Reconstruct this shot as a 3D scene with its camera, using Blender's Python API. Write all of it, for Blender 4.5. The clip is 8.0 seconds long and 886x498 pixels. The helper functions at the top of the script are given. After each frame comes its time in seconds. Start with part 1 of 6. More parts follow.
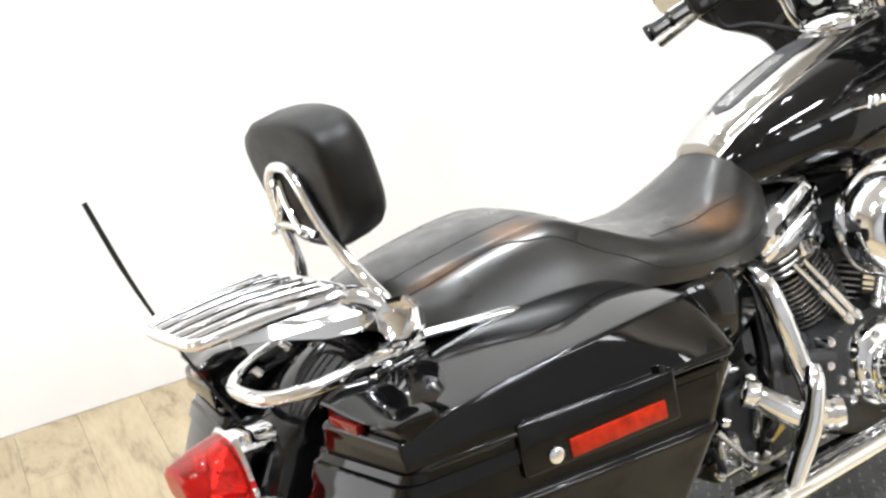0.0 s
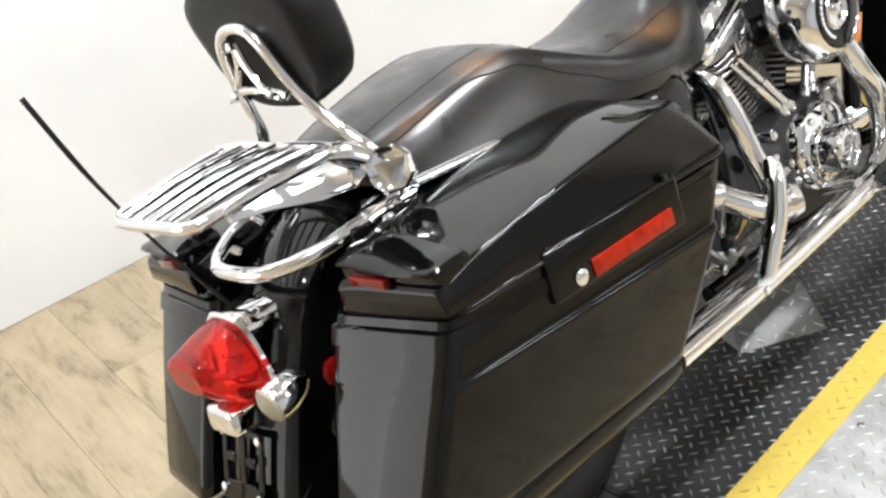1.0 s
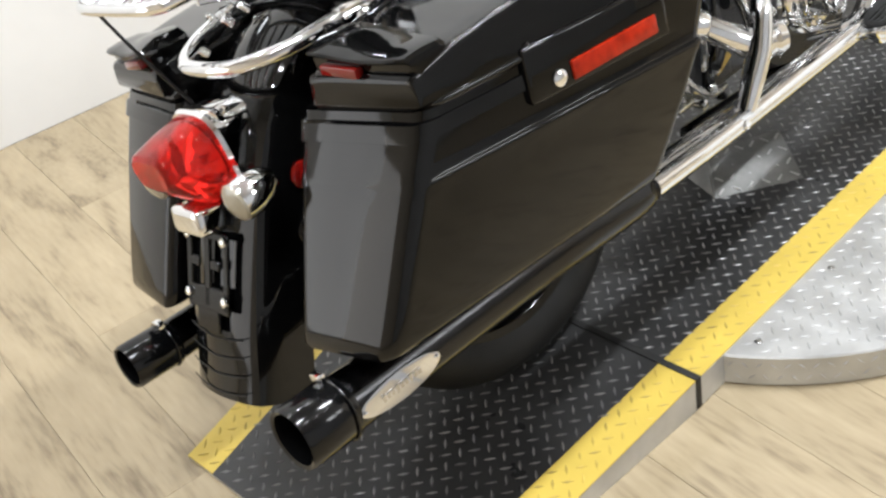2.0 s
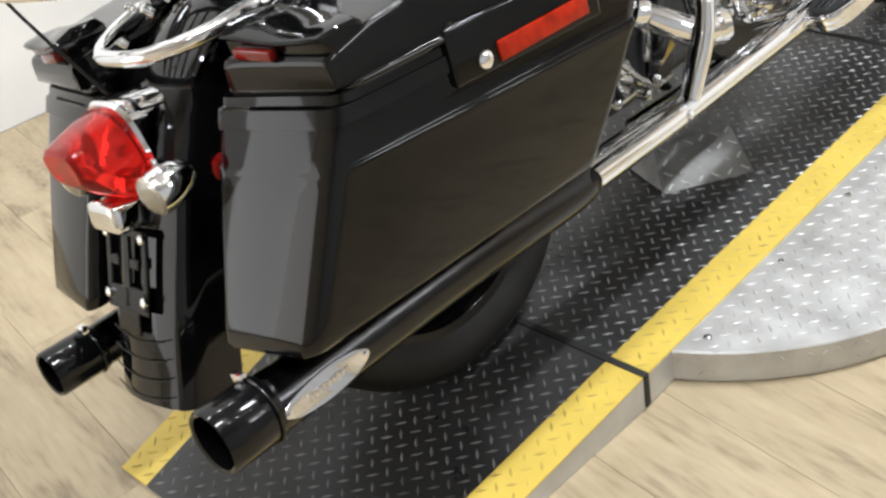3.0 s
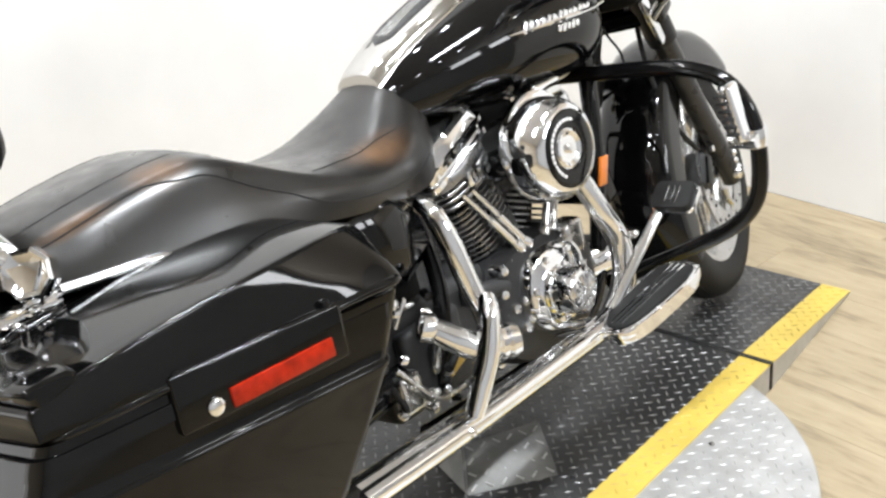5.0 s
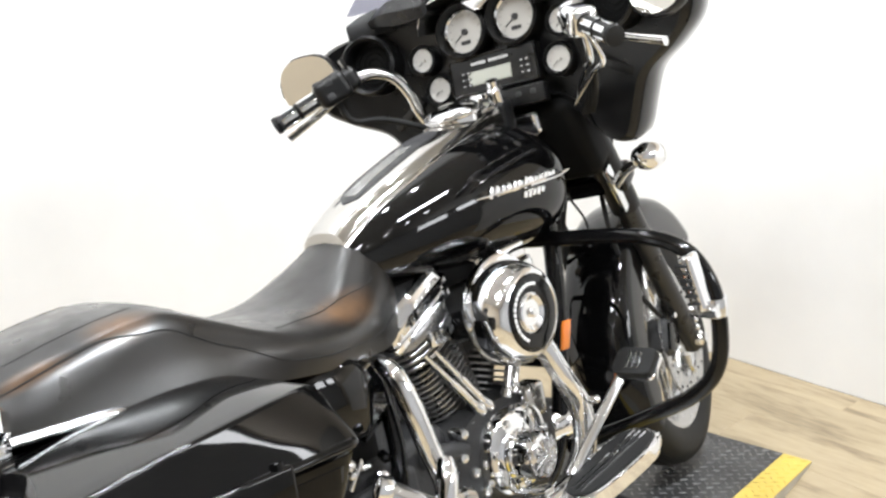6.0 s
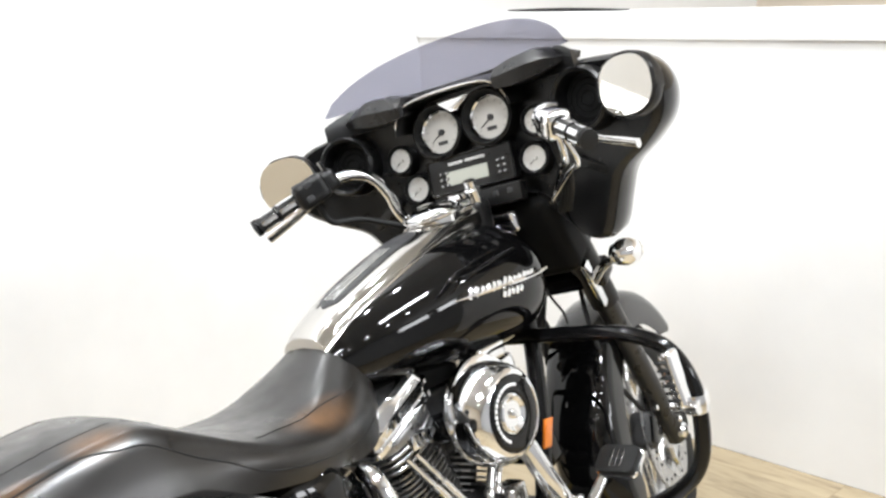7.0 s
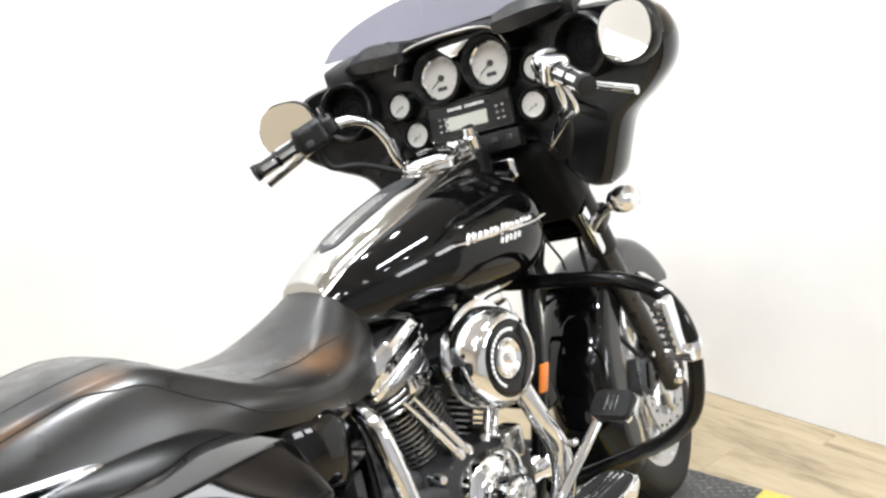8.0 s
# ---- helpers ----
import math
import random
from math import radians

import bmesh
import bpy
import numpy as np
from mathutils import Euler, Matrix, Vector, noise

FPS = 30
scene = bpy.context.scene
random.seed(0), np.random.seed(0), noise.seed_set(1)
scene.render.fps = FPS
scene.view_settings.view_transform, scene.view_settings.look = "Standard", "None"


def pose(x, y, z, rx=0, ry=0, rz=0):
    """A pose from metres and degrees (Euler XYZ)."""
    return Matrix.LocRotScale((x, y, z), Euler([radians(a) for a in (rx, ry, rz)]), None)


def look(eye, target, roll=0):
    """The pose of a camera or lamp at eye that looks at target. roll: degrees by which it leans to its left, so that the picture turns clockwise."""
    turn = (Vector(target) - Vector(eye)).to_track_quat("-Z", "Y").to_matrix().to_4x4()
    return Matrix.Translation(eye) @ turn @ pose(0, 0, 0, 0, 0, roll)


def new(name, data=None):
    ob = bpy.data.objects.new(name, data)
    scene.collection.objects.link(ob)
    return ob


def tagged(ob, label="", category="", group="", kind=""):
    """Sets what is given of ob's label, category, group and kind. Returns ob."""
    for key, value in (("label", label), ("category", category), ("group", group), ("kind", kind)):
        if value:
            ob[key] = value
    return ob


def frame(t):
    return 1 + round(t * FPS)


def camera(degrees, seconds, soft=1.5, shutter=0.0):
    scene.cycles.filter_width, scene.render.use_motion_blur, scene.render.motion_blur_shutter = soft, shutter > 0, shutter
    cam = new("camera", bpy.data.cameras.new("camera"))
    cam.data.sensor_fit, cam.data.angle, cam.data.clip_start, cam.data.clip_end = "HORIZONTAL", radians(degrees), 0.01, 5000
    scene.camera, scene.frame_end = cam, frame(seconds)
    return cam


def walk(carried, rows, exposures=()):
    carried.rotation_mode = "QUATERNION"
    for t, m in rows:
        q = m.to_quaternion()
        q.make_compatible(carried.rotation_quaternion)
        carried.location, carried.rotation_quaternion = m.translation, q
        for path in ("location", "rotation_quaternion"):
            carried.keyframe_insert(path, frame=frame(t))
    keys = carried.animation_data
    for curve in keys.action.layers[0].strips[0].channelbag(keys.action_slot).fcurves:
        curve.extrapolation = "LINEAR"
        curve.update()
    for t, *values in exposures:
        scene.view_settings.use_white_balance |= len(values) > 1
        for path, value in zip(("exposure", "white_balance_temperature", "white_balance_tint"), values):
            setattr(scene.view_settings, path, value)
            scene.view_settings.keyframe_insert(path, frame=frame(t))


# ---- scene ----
cam = camera(42.0, 8.0, soft=2.6)
PATH = [
    (0, (1.407, -1.125, 1.495), (-0.178, -0.164, 0.744), -8.1),
    (0.5, (1.28, -1.23, 1.526), (-0.164, -0.16, 0.649), -11.6),
    (1, (1.239, -1.28, 1.483), (-0.108, -0.195, 0.479), -13.6),
    (1.5, (1.256, -1.313, 1.42), (-0.066, -0.288, 0.324), -12.6),
    (1.7, (1.252, -1.321, 1.396), (-0.044, -0.32, 0.247), -12.5),
    (2.8, (1.254, -1.296, 1.294), (0.023, -0.209, 0.152), -10.4),
    (3, (1.266, -1.264, 1.289), (0.02, -0.194, 0.147), -11.5),
    (3.5, (1.276, -1.162, 1.317), (-0.05, -0.07, 0.293), -9.4),
    (4, (1.316, -1.095, 1.364), (-0.005, 0.088, 0.439), -6.4),
    (4.5, (1.343, -1.051, 1.399), (0.063, 0.215, 0.529), -5.9),
    (5, (1.37, -1.03, 1.395), (0.14, 0.296, 0.541), -5.7),
    (5.2, (1.378, -1.023, 1.403), (0.152, 0.337, 0.598), -5.7),
    (6.3, (1.374, -1.022, 1.418), (0.136, 0.436, 0.833), -2.6),
    (6.5, (1.377, -1.019, 1.434), (0.122, 0.429, 0.862), -3.2),
    (7, (1.381, -1.014, 1.457), (0.15, 0.485, 0.969), -3.7),
    (7.5, (1.395, -1.021, 1.462), (0.129, 0.457, 1.0), -3.8),
    (8, (1.398, -1.017, 1.452), (0.172, 0.457, 0.88), -3.4),
]
walk(cam, [(t, look(eye, target, roll)) for t, eye, target, roll in PATH],
     exposures=[(0, -0.14), (0.5, -0.2), (1, -0.36), (1.5, -0.4), (3, -0.46), (3.5, -0.42), (4, -0.45), (4.5, -0.38), (5, -0.3), (6.5, -0.24), (7, -0.29), (7.5, -0.29), (8, -0.18)])

# ---- light ----
scene.view_settings.exposure = 0.0
world = bpy.data.worlds.new("world")
scene.world = world
world.use_nodes = True
world.node_tree.nodes["Background"].inputs["Color"].default_value = (0.9, 0.95, 1.0, 1)
world.node_tree.nodes["Background"].inputs["Strength"].default_value = 0.05
ROOM = pose(0, 0, 0, 0, 0, -8)          # the room stands 8 degrees off the turntable
FLOOR_Z = -0.067
CEIL_Z = 3.7


def ceiling_lamp(x, y, size, watts):
    lamp = bpy.data.lights.new("ceiling_lamp", "AREA")
    lamp.shape, lamp.size, lamp.energy = "DISK", size, watts
    lamp.color = (0.945, 0.972, 1.0)
    ob = new("ceiling_lamp", lamp)
    ob.matrix_world = ROOM @ pose(x, y, CEIL_Z - 0.1)
    return ob


for lx, watts in ((-1.2, 13), (1.9, 5)):
    for ly in (-2.6, -1.9, -1.2, -0.5, 0.2, 0.8, 1.4):
        ceiling_lamp(lx, ly, 0.1, watts)
# long fluorescent battens over the aisle beside the turntable
for lx, ly, watts in ((0.86, 1.15, 165), (0.95, -1.25, 122)):
    batten = bpy.data.lights.new("batten_lamp", "AREA")
    batten.shape, batten.size, batten.size_y, batten.energy = "RECTANGLE", 0.14, 1.1, watts
    batten.color = (0.93, 0.965, 1.0)
    new("batten_lamp", batten).matrix_world = ROOM @ pose(lx, ly, CEIL_Z - 0.1)
# added fill panels on solid walls, unseen, to brighten the bags and seat flank:
# one on the long wall well behind the motorcycle, one round the corner, two high across the aisle
for eye, target, wide, high, watts in (((-1.63, -3.37, 0.95), (0, -3.37, 0.95), 1.65, 1.6, 21), ((-1.01, -4.185, 0.95), (-1.01, 0, 0.95), 1.25, 1.6, 15), ((4.36, 2.1, 2.95), (0, 2.1, 2.95), 1.2, 0.8, 60), ((4.36, 3.55, 3.05), (0, 3.55, 3.05), 0.9, 0.7, 44)):
    fill_lamp = bpy.data.lights.new("fill_panel", "AREA")
    fill_lamp.shape, fill_lamp.size, fill_lamp.size_y, fill_lamp.energy = "RECTANGLE", wide, high, watts
    fill_lamp.color = (0.95, 0.97, 1.0)
    new("fill_panel", fill_lamp).matrix_world = ROOM @ look(eye, target)


# ---- materials ----
def material(name, colour, rough=0.5, metal=0.0, coat=0.0, transmission=0.0, ior=1.45, vary=0.0, scale=20.0,
             bump=0.0, bump_scale=200.0, rough_vary=0.0, stretch=(1, 1, 1), per_object=0.0, coat_rough=0.03):
    m = bpy.data.materials.new(name)
    m.use_nodes = True
    nt = m.node_tree
    b = nt.nodes["Principled BSDF"]
    b.inputs["Base Color"].default_value = (*colour, 1)
    b.inputs["Roughness"].default_value = rough
    b.inputs["Metallic"].default_value = metal
    b.inputs["Coat Weight"].default_value = coat
    b.inputs["Coat Roughness"].default_value = coat_rough
    b.inputs["Transmission Weight"].default_value = transmission
    b.inputs["IOR"].default_value = ior
    tc = nt.nodes.new("ShaderNodeTexCoord")
    mp = nt.nodes.new("ShaderNodeMapping")
    mp.inputs["Scale"].default_value = stretch
    nt.links.new(tc.outputs["Object"], mp.inputs["Vector"])

    def tex(sc, detail=4.0):
        n = nt.nodes.new("ShaderNodeTexNoise")
        n.inputs["Scale"].default_value, n.inputs["Detail"].default_value = sc, detail
        nt.links.new(mp.outputs["Vector"], n.inputs["Vector"])
        return n.outputs["Fac"]

    def ramp(source, low, high):
        r = nt.nodes.new("ShaderNodeMapRange")
        r.inputs["From Min"].default_value, r.inputs["From Max"].default_value = 0.3, 0.7
        r.inputs["To Min"].default_value, r.inputs["To Max"].default_value = low, high
        nt.links.new(source, r.inputs["Value"])
        return r.outputs["Result"]

    if vary or per_object:
        hsv = nt.nodes.new("ShaderNodeHueSaturation")
        hsv.inputs["Color"].default_value = (*colour, 1)
        value = ramp(tex(scale), 1 - vary, 1 + vary)
        if per_object:
            info = nt.nodes.new("ShaderNodeObjectInfo")
            rr = nt.nodes.new("ShaderNodeMapRange")
            rr.inputs["To Min"].default_value, rr.inputs["To Max"].default_value = 1 - per_object, 1 + per_object
            nt.links.new(info.outputs["Random"], rr.inputs["Value"])
            mul = nt.nodes.new("ShaderNodeMath")
            mul.operation = "MULTIPLY"
            nt.links.new(value, mul.inputs[0])
            nt.links.new(rr.outputs["Result"], mul.inputs[1])
            value = mul.outputs[0]
        nt.links.new(value, hsv.inputs["Value"])
        nt.links.new(hsv.outputs["Color"], b.inputs["Base Color"])
    if rough_vary:
        nt.links.new(ramp(tex(scale * 1.7), max(0.0, rough - rough_vary), rough + rough_vary), b.inputs["Roughness"])
    if bump:
        bn = nt.nodes.new("ShaderNodeBump")
        bn.inputs["Strength"].default_value = bump
        bn.inputs["Distance"].default_value = 0.001
        nt.links.new(tex(bump_scale, 3.0), bn.inputs["Height"])
        nt.links.new(bn.outputs["Normal"], b.inputs["Normal"])
    return m


PAINT = material("black_paint", (0.002, 0.002, 0.0021), 0.05, ior=1.43, rough_vary=0.02, scale=6)
CHROME = material("chrome", (0.92, 0.93, 0.95), 0.05, 1.0, rough_vary=0.02, scale=15)
CONSOLE = material("console_chrome", (0.6, 0.585, 0.56), 0.1, 1.0, rough_vary=0.04, scale=20)
CHROME_DULL = material("polished_alloy", (0.62, 0.62, 0.62), 0.22, 1.0, rough_vary=0.08, scale=30, bump=0.08)
BLACK_PIPE = material("black_chrome", (0.045, 0.045, 0.046), 0.2, 1.0, rough_vary=0.05)
BLACK_GLOSS = material("black_enamel", (0.003, 0.003, 0.0033), 0.12, ior=1.41)
PLASTIC = material("black_plastic", (0.006, 0.006, 0.0063), 0.33, ior=1.4, rough_vary=0.06, scale=40, bump=0.15, bump_scale=900)
WRINKLE = material("wrinkle_black", (0.02, 0.02, 0.021), 0.5, bump=0.5, bump_scale=1200, vary=0.15)
VINYL = material("seat_vinyl", (0.0055, 0.0048, 0.0042), 0.4, ior=1.3, coat=0.75, coat_rough=0.24, vary=0.3, scale=9, rough_vary=0.14, bump=0.16, bump_scale=420)


def worn_patches(m, tint, spots):
    """Rubbed brownish patches on vinyl, each (place, length along the seat, radius across)."""
    nt = m.node_tree
    b = nt.nodes["Principled BSDF"]
    tc = nt.nodes.new("ShaderNodeTexCoord")
    noise = nt.nodes.new("ShaderNodeTexNoise")
    noise.inputs["Scale"].default_value, noise.inputs["Detail"].default_value = 22, 5
    nt.links.new(tc.outputs["Object"], noise.inputs["Vector"])
    total = None
    for place, along, across in spots:
        mp = nt.nodes.new("ShaderNodeMapping")
        mp.inputs["Location"].default_value = (-place[0] / across, -place[1] / along, -place[2] / across)
        mp.inputs["Scale"].default_value = (1 / across, 1 / along, 1 / across)
        nt.links.new(tc.outputs["Object"], mp.inputs["Vector"])
        length = nt.nodes.new("ShaderNodeVectorMath")
        length.operation = "LENGTH"
        nt.links.new(mp.outputs["Vector"], length.inputs[0])
        rng = nt.nodes.new("ShaderNodeMapRange")
        rng.interpolation_type = "SMOOTHSTEP"
        rng.inputs["From Min"].default_value, rng.inputs["From Max"].default_value = 1.0, 0.1
        nt.links.new(length.outputs["Value"], rng.inputs["Value"])
        if total is None:
            total = rng.outputs["Result"]
        else:
            add = nt.nodes.new("ShaderNodeMath")
            add.operation = "MAXIMUM"
            nt.links.new(total, add.inputs[0])
            nt.links.new(rng.outputs["Result"], add.inputs[1])
            total = add.outputs[0]
    mul = nt.nodes.new("ShaderNodeMath")
    mul.operation = "MULTIPLY"
    nt.links.new(total, mul.inputs[0])
    nt.links.new(noise.outputs["Fac"], mul.inputs[1])
    mix = nt.nodes.new("ShaderNodeMix")
    mix.data_type = "RGBA"
    nt.links.new(mul.outputs[0], mix.inputs[0])
    nt.links.new(b.inputs["Base Color"].links[0].from_socket, mix.inputs[6])
    mix.inputs[7].default_value = (*tint, 1)
    nt.links.new(mix.outputs[2], b.inputs["Base Color"])


worn_patches(VINYL, (0.15, 0.075, 0.03), (((0.135, 0.49, 0.745), 0.11, 0.05), ((0.12, 0.085, 0.842), 0.07, 0.045), ((0.125, -0.07, 0.822), 0.12, 0.022)))
PAD_VINYL = material("backrest_vinyl", (0.005, 0.0046, 0.0042), 0.4, ior=1.36, vary=0.2, scale=12, rough_vary=0.06, bump=0.4, bump_scale=500)
BROW = material("satin_black", (0.006, 0.006, 0.0065), 0.3, rough_vary=0.05, bump=0.1, bump_scale=900)
TICK = material("dial_print", (0.28, 0.27, 0.26), 0.5)
STITCH = material("seat_piping", (0.006, 0.006, 0.006), 0.75)
RUBBER = material("rubber", (0.010, 0.010, 0.0098), 0.62, ior=1.36, vary=0.25, scale=14, bump=0.3, bump_scale=300)
RED_LENS = material("red_lens", (0.78, 0.022, 0.016), 0.04, transmission=0.82, ior=1.35)
DARK_RED = material("dark_red_lens", (0.16, 0.008, 0.006), 0.1, coat=0.5)
REFLECTOR_RED = material("red_reflector", (0.33, 0.016, 0.0035), 0.1, ior=1.4, vary=0.3, scale=60)
AMBER = material("amber_reflector", (0.85, 0.22, 0.015), 0.2, coat=1.0)
SMOKE_LENS = material("smoked_lens", (0.30, 0.27, 0.21), 0.1, coat=1.0)
DIAL = material("gauge_face", (0.50, 0.49, 0.465), 0.3, 0.2)
DISPLAY = material("lcd_panel", (0.42, 0.43, 0.38), 0.3)
STEEL_DISC = material("brake_steel", (0.55, 0.55, 0.55), 0.28, 1.0, rough_vary=0.06)
MIRROR = material("mirror_glass", (0.8, 0.79, 0.76), 0.02, 1.0)
BRACKET = material("bracket_black", (0.03, 0.03, 0.032), 0.4, rough_vary=0.1)
MARK = material("mark_white", (0.75, 0.75, 0.75), 0.4)
DARK = material("dark_interior", (0.005, 0.005, 0.005), 0.6, ior=1.22)
GOLD = material("hose_brass", (0.55, 0.4, 0.12), 0.35, 1.0)
WALL = material("white_wall", (0.82, 0.82, 0.82), 0.6, vary=0.045, scale=2.6, bump=0.08, bump_scale=120)
BEIGE = material("beige_wall", (0.62, 0.55, 0.46), 0.7, vary=0.03, scale=3)
CEIL = material("ceiling_paint", (0.5, 0.495, 0.485), 0.8, vary=0.05, scale=3)
BACK = material("back_wall_paint", (0.48, 0.42, 0.335), 0.7, vary=0.04, scale=3)
GREY = material("grey_wall", (0.41, 0.42, 0.44), 0.7, vary=0.04, scale=3)
PLATE = material("painted_tread_plate", (0.033, 0.033, 0.0335), 0.36, vary=0.35, scale=7, rough_vary=0.1, bump=0.25, bump_scale=260)
SLIDER = material("satin_fork_black", (0.022, 0.021, 0.02), 0.3, rough_vary=0.05)
TREAD = material("worn_tread", (0.19, 0.19, 0.19), 0.4, metal=0.6, vary=0.5, scale=9, rough_vary=0.1)
YELLOW_MARK = material("worn_yellow", (0.50, 0.365, 0.078), 0.5, vary=0.4, scale=14)
WEDGE_PLATE = material("dull_tread_plate", (0.22, 0.22, 0.215), 0.5, 0.4, vary=0.3, scale=18, rough_vary=0.1)
YELLOW = material("yellow_paint", (0.60, 0.44, 0.085), 0.45, vary=0.1, scale=8, bump=0.2, bump_scale=200)
DISC_MARK = material("disc_tread", (0.47, 0.47, 0.465), 0.5, 0.5, vary=0.2, scale=12, rough_vary=0.1)
ALU = material("bare_tread_plate", (0.52, 0.52, 0.515), 0.42, 0.6, vary=0.16, scale=12, rough_vary=0.1)
SEAM = material("seam_rubber", (0.008, 0.008, 0.008), 0.6)


def glass(name, tint, gloss):
    m = bpy.data.materials.new(name)
    m.use_nodes = True
    nt = m.node_tree
    nt.nodes.remove(nt.nodes["Principled BSDF"])
    tr, gl, mix = nt.nodes.new("ShaderNodeBsdfTransparent"), nt.nodes.new("ShaderNodeBsdfGlossy"), nt.nodes.new("ShaderNodeMixShader")
    tr.inputs["Color"].default_value = (*tint, 1)
    gl.inputs["Roughness"].default_value = 0.03
    lw = nt.nodes.new("ShaderNodeLayerWeight")
    lw.inputs["Blend"].default_value = gloss
    mul = nt.nodes.new("ShaderNodeMath")
    mul.operation = "MULTIPLY"
    mul.inputs[1].default_value = 0.35
    nt.links.new(lw.outputs["Facing"], mul.inputs[0])
    nt.links.new(mul.outputs[0], mix.inputs[0])
    nt.links.new(tr.outputs[0], mix.inputs[1])
    nt.links.new(gl.outputs[0], mix.inputs[2])
    nt.links.new(mix.outputs[0], nt.nodes["Material Output"].inputs["Surface"])
    return m


SMOKE_GLASS = glass("smoked_screen", (0.60, 0.60, 0.66), 0.2)


# ---- mesh helpers ----
def finish(bm, angle=38.0):
    bmesh.ops.recalc_face_normals(bm, faces=bm.faces)
    limit = radians(angle)
    for f in bm.faces:
        f.smooth = True
    for e in bm.edges:
        e.smooth = len(e.link_faces) == 2 and e.calc_face_angle(0.0) < limit


def mesh_of(name, bm, mat, angle=38.0):
    finish(bm, angle)
    me = bpy.data.meshes.new(name)
    bm.to_mesh(me)
    bm.free()
    me.materials.append(mat)
    return me


def part(name, bm, mat, parent, label="", angle=38.0):
    ob = new(name, mesh_of(name, bm, mat, angle))
    ob.parent = parent
    return tagged(ob, label) if label else ob


def holder(name, parent):
    ob = new(name)
    ob.parent = parent
    ob.empty_display_size = 0.05
    return ob


def spline(pts, n=6, closed=False):
    """Catmull-Rom through the points, n steps a span."""
    p = [Vector(q) for q in pts]
    out, m = [], len(p)
    for i in range(m if closed else m - 1):
        a, b, c, d = (p[(i + k) % m] if closed else p[min(max(i + k, 0), m - 1)] for k in (-1, 0, 1, 2))
        for j in range(n):
            t = j / n
            out.append(0.5 * (2 * b + (c - a) * t + (2 * a - 5 * b + 4 * c - d) * t * t + (3 * b - a - 3 * c + d) * t ** 3))
    if not closed:
        out.append(p[-1])
    return out


def loft(bm, rings, cap=True, closed=True, around=False):
    vs = [[bm.verts.new(q) for q in r] for r in rings]
    n = len(vs[0])
    pairs = list(zip(vs, vs[1:])) + ([(vs[-1], vs[0])] if around else [])
    for a, b in pairs:
        for i in range(n if closed else n - 1):
            j = (i + 1) % n
            bm.faces.new((a[i], a[j], b[j], b[i]))
    if cap and closed and not around:
        bm.faces.new(vs[0][::-1])
        bm.faces.new(vs[-1])
    return bm


def tube(pts, r, seg=12, n=6, closed=False, bm=None, squash=1.0):
    bm = bm or bmesh.new()
    path = spline(pts, n, closed) if n > 1 else [Vector(q) for q in pts]
    m = len(path)
    up = None
    rings = []
    for i, q in enumerate(path):
        a = path[(i - 1) % m] if closed else path[max(i - 1, 0)]
        b = path[(i + 1) % m] if closed else path[min(i + 1, m - 1)]
        d = (b - a).normalized()
        if up is None:
            up = d.orthogonal().normalized()
        up = (up - d * up.dot(d)).normalized()
        side = d.cross(up)
        if isinstance(r, (int, float)):
            rad = r
        else:
            f = i / (m - 1) * (len(r) - 1)
            k = min(int(f), len(r) - 2)
            rad = r[k] + (r[k + 1] - r[k]) * (f - k)
        rings.append([q + (up * math.cos(t) * squash + side * math.sin(t)) * rad for t in (2 * math.pi * s / seg for s in range(seg))])
    return loft(bm, rings, cap=not closed, around=closed)


def box(size, at=(0, 0, 0), bevel=0.003, seg=2, turn=None, bm=None):
    bm = bm or bmesh.new()
    made = bmesh.ops.create_cube(bm, size=1.0)["verts"]
    m = Matrix.Translation(at) @ (turn if turn else Matrix()) @ Matrix.Diagonal((*size, 1))
    bmesh.ops.transform(bm, matrix=m, verts=made)
    if bevel > 0:
        edges = list({e for v in made for e in v.link_edges})
        bmesh.ops.bevel(bm, geom=edges, offset=bevel, segments=seg, affect="EDGES", profile=0.6)
    return bm


def lathe(profile, seg=40, m=None, bm=None, close=False):
    """Turns (radius, height) pairs round local z; m places it."""
    bm = bm or bmesh.new()
    m = m or Matrix()
    rings = []
    for r, h in profile:
        rings.append([m @ Vector((max(r, 1e-4) * math.cos(t), max(r, 1e-4) * math.sin(t), h)) for t in (2 * math.pi * s / seg for s in range(seg))])
    return loft(bm, rings, cap=not close, around=close)


def toward(at, way, spin=0.0):
    """A frame at a point whose z runs along the way."""
    return Matrix.Translation(at) @ Vector(way).normalized().to_track_quat("Z", "Y").to_matrix().to_4x4() @ Matrix.Rotation(radians(spin), 4, "Z")


def plate(outline, thick, m=None, bevel=0.0015, bm=None):
    """A flat sheet: outline in local x, y, thickness along local z."""
    bm = bm or bmesh.new()
    m = m or Matrix()
    lo = [bm.verts.new(m @ Vector((x, y, -thick / 2))) for x, y in outline]
    hi = [bm.verts.new(m @ Vector((x, y, thick / 2))) for x, y in outline]
    k = len(outline)
    faces = [bm.faces.new(lo[::-1]), bm.faces.new(hi)]
    for i in range(k):
        faces.append(bm.faces.new((lo[i], lo[(i + 1) % k], hi[(i + 1) % k], hi[i])))
    if bevel:
        edges = [e for f in faces[:2] for e in f.edges]
        bmesh.ops.bevel(bm, geom=edges, offset=bevel, segments=2, affect="EDGES", profile=0.6)
    return bm


def mirrored(bm):
    bmesh.ops.transform(bm, matrix=Matrix.Diagonal((-1, 1, 1, 1)), verts=bm.verts)
    bmesh.ops.reverse_faces(bm, faces=bm.faces)
    return bm


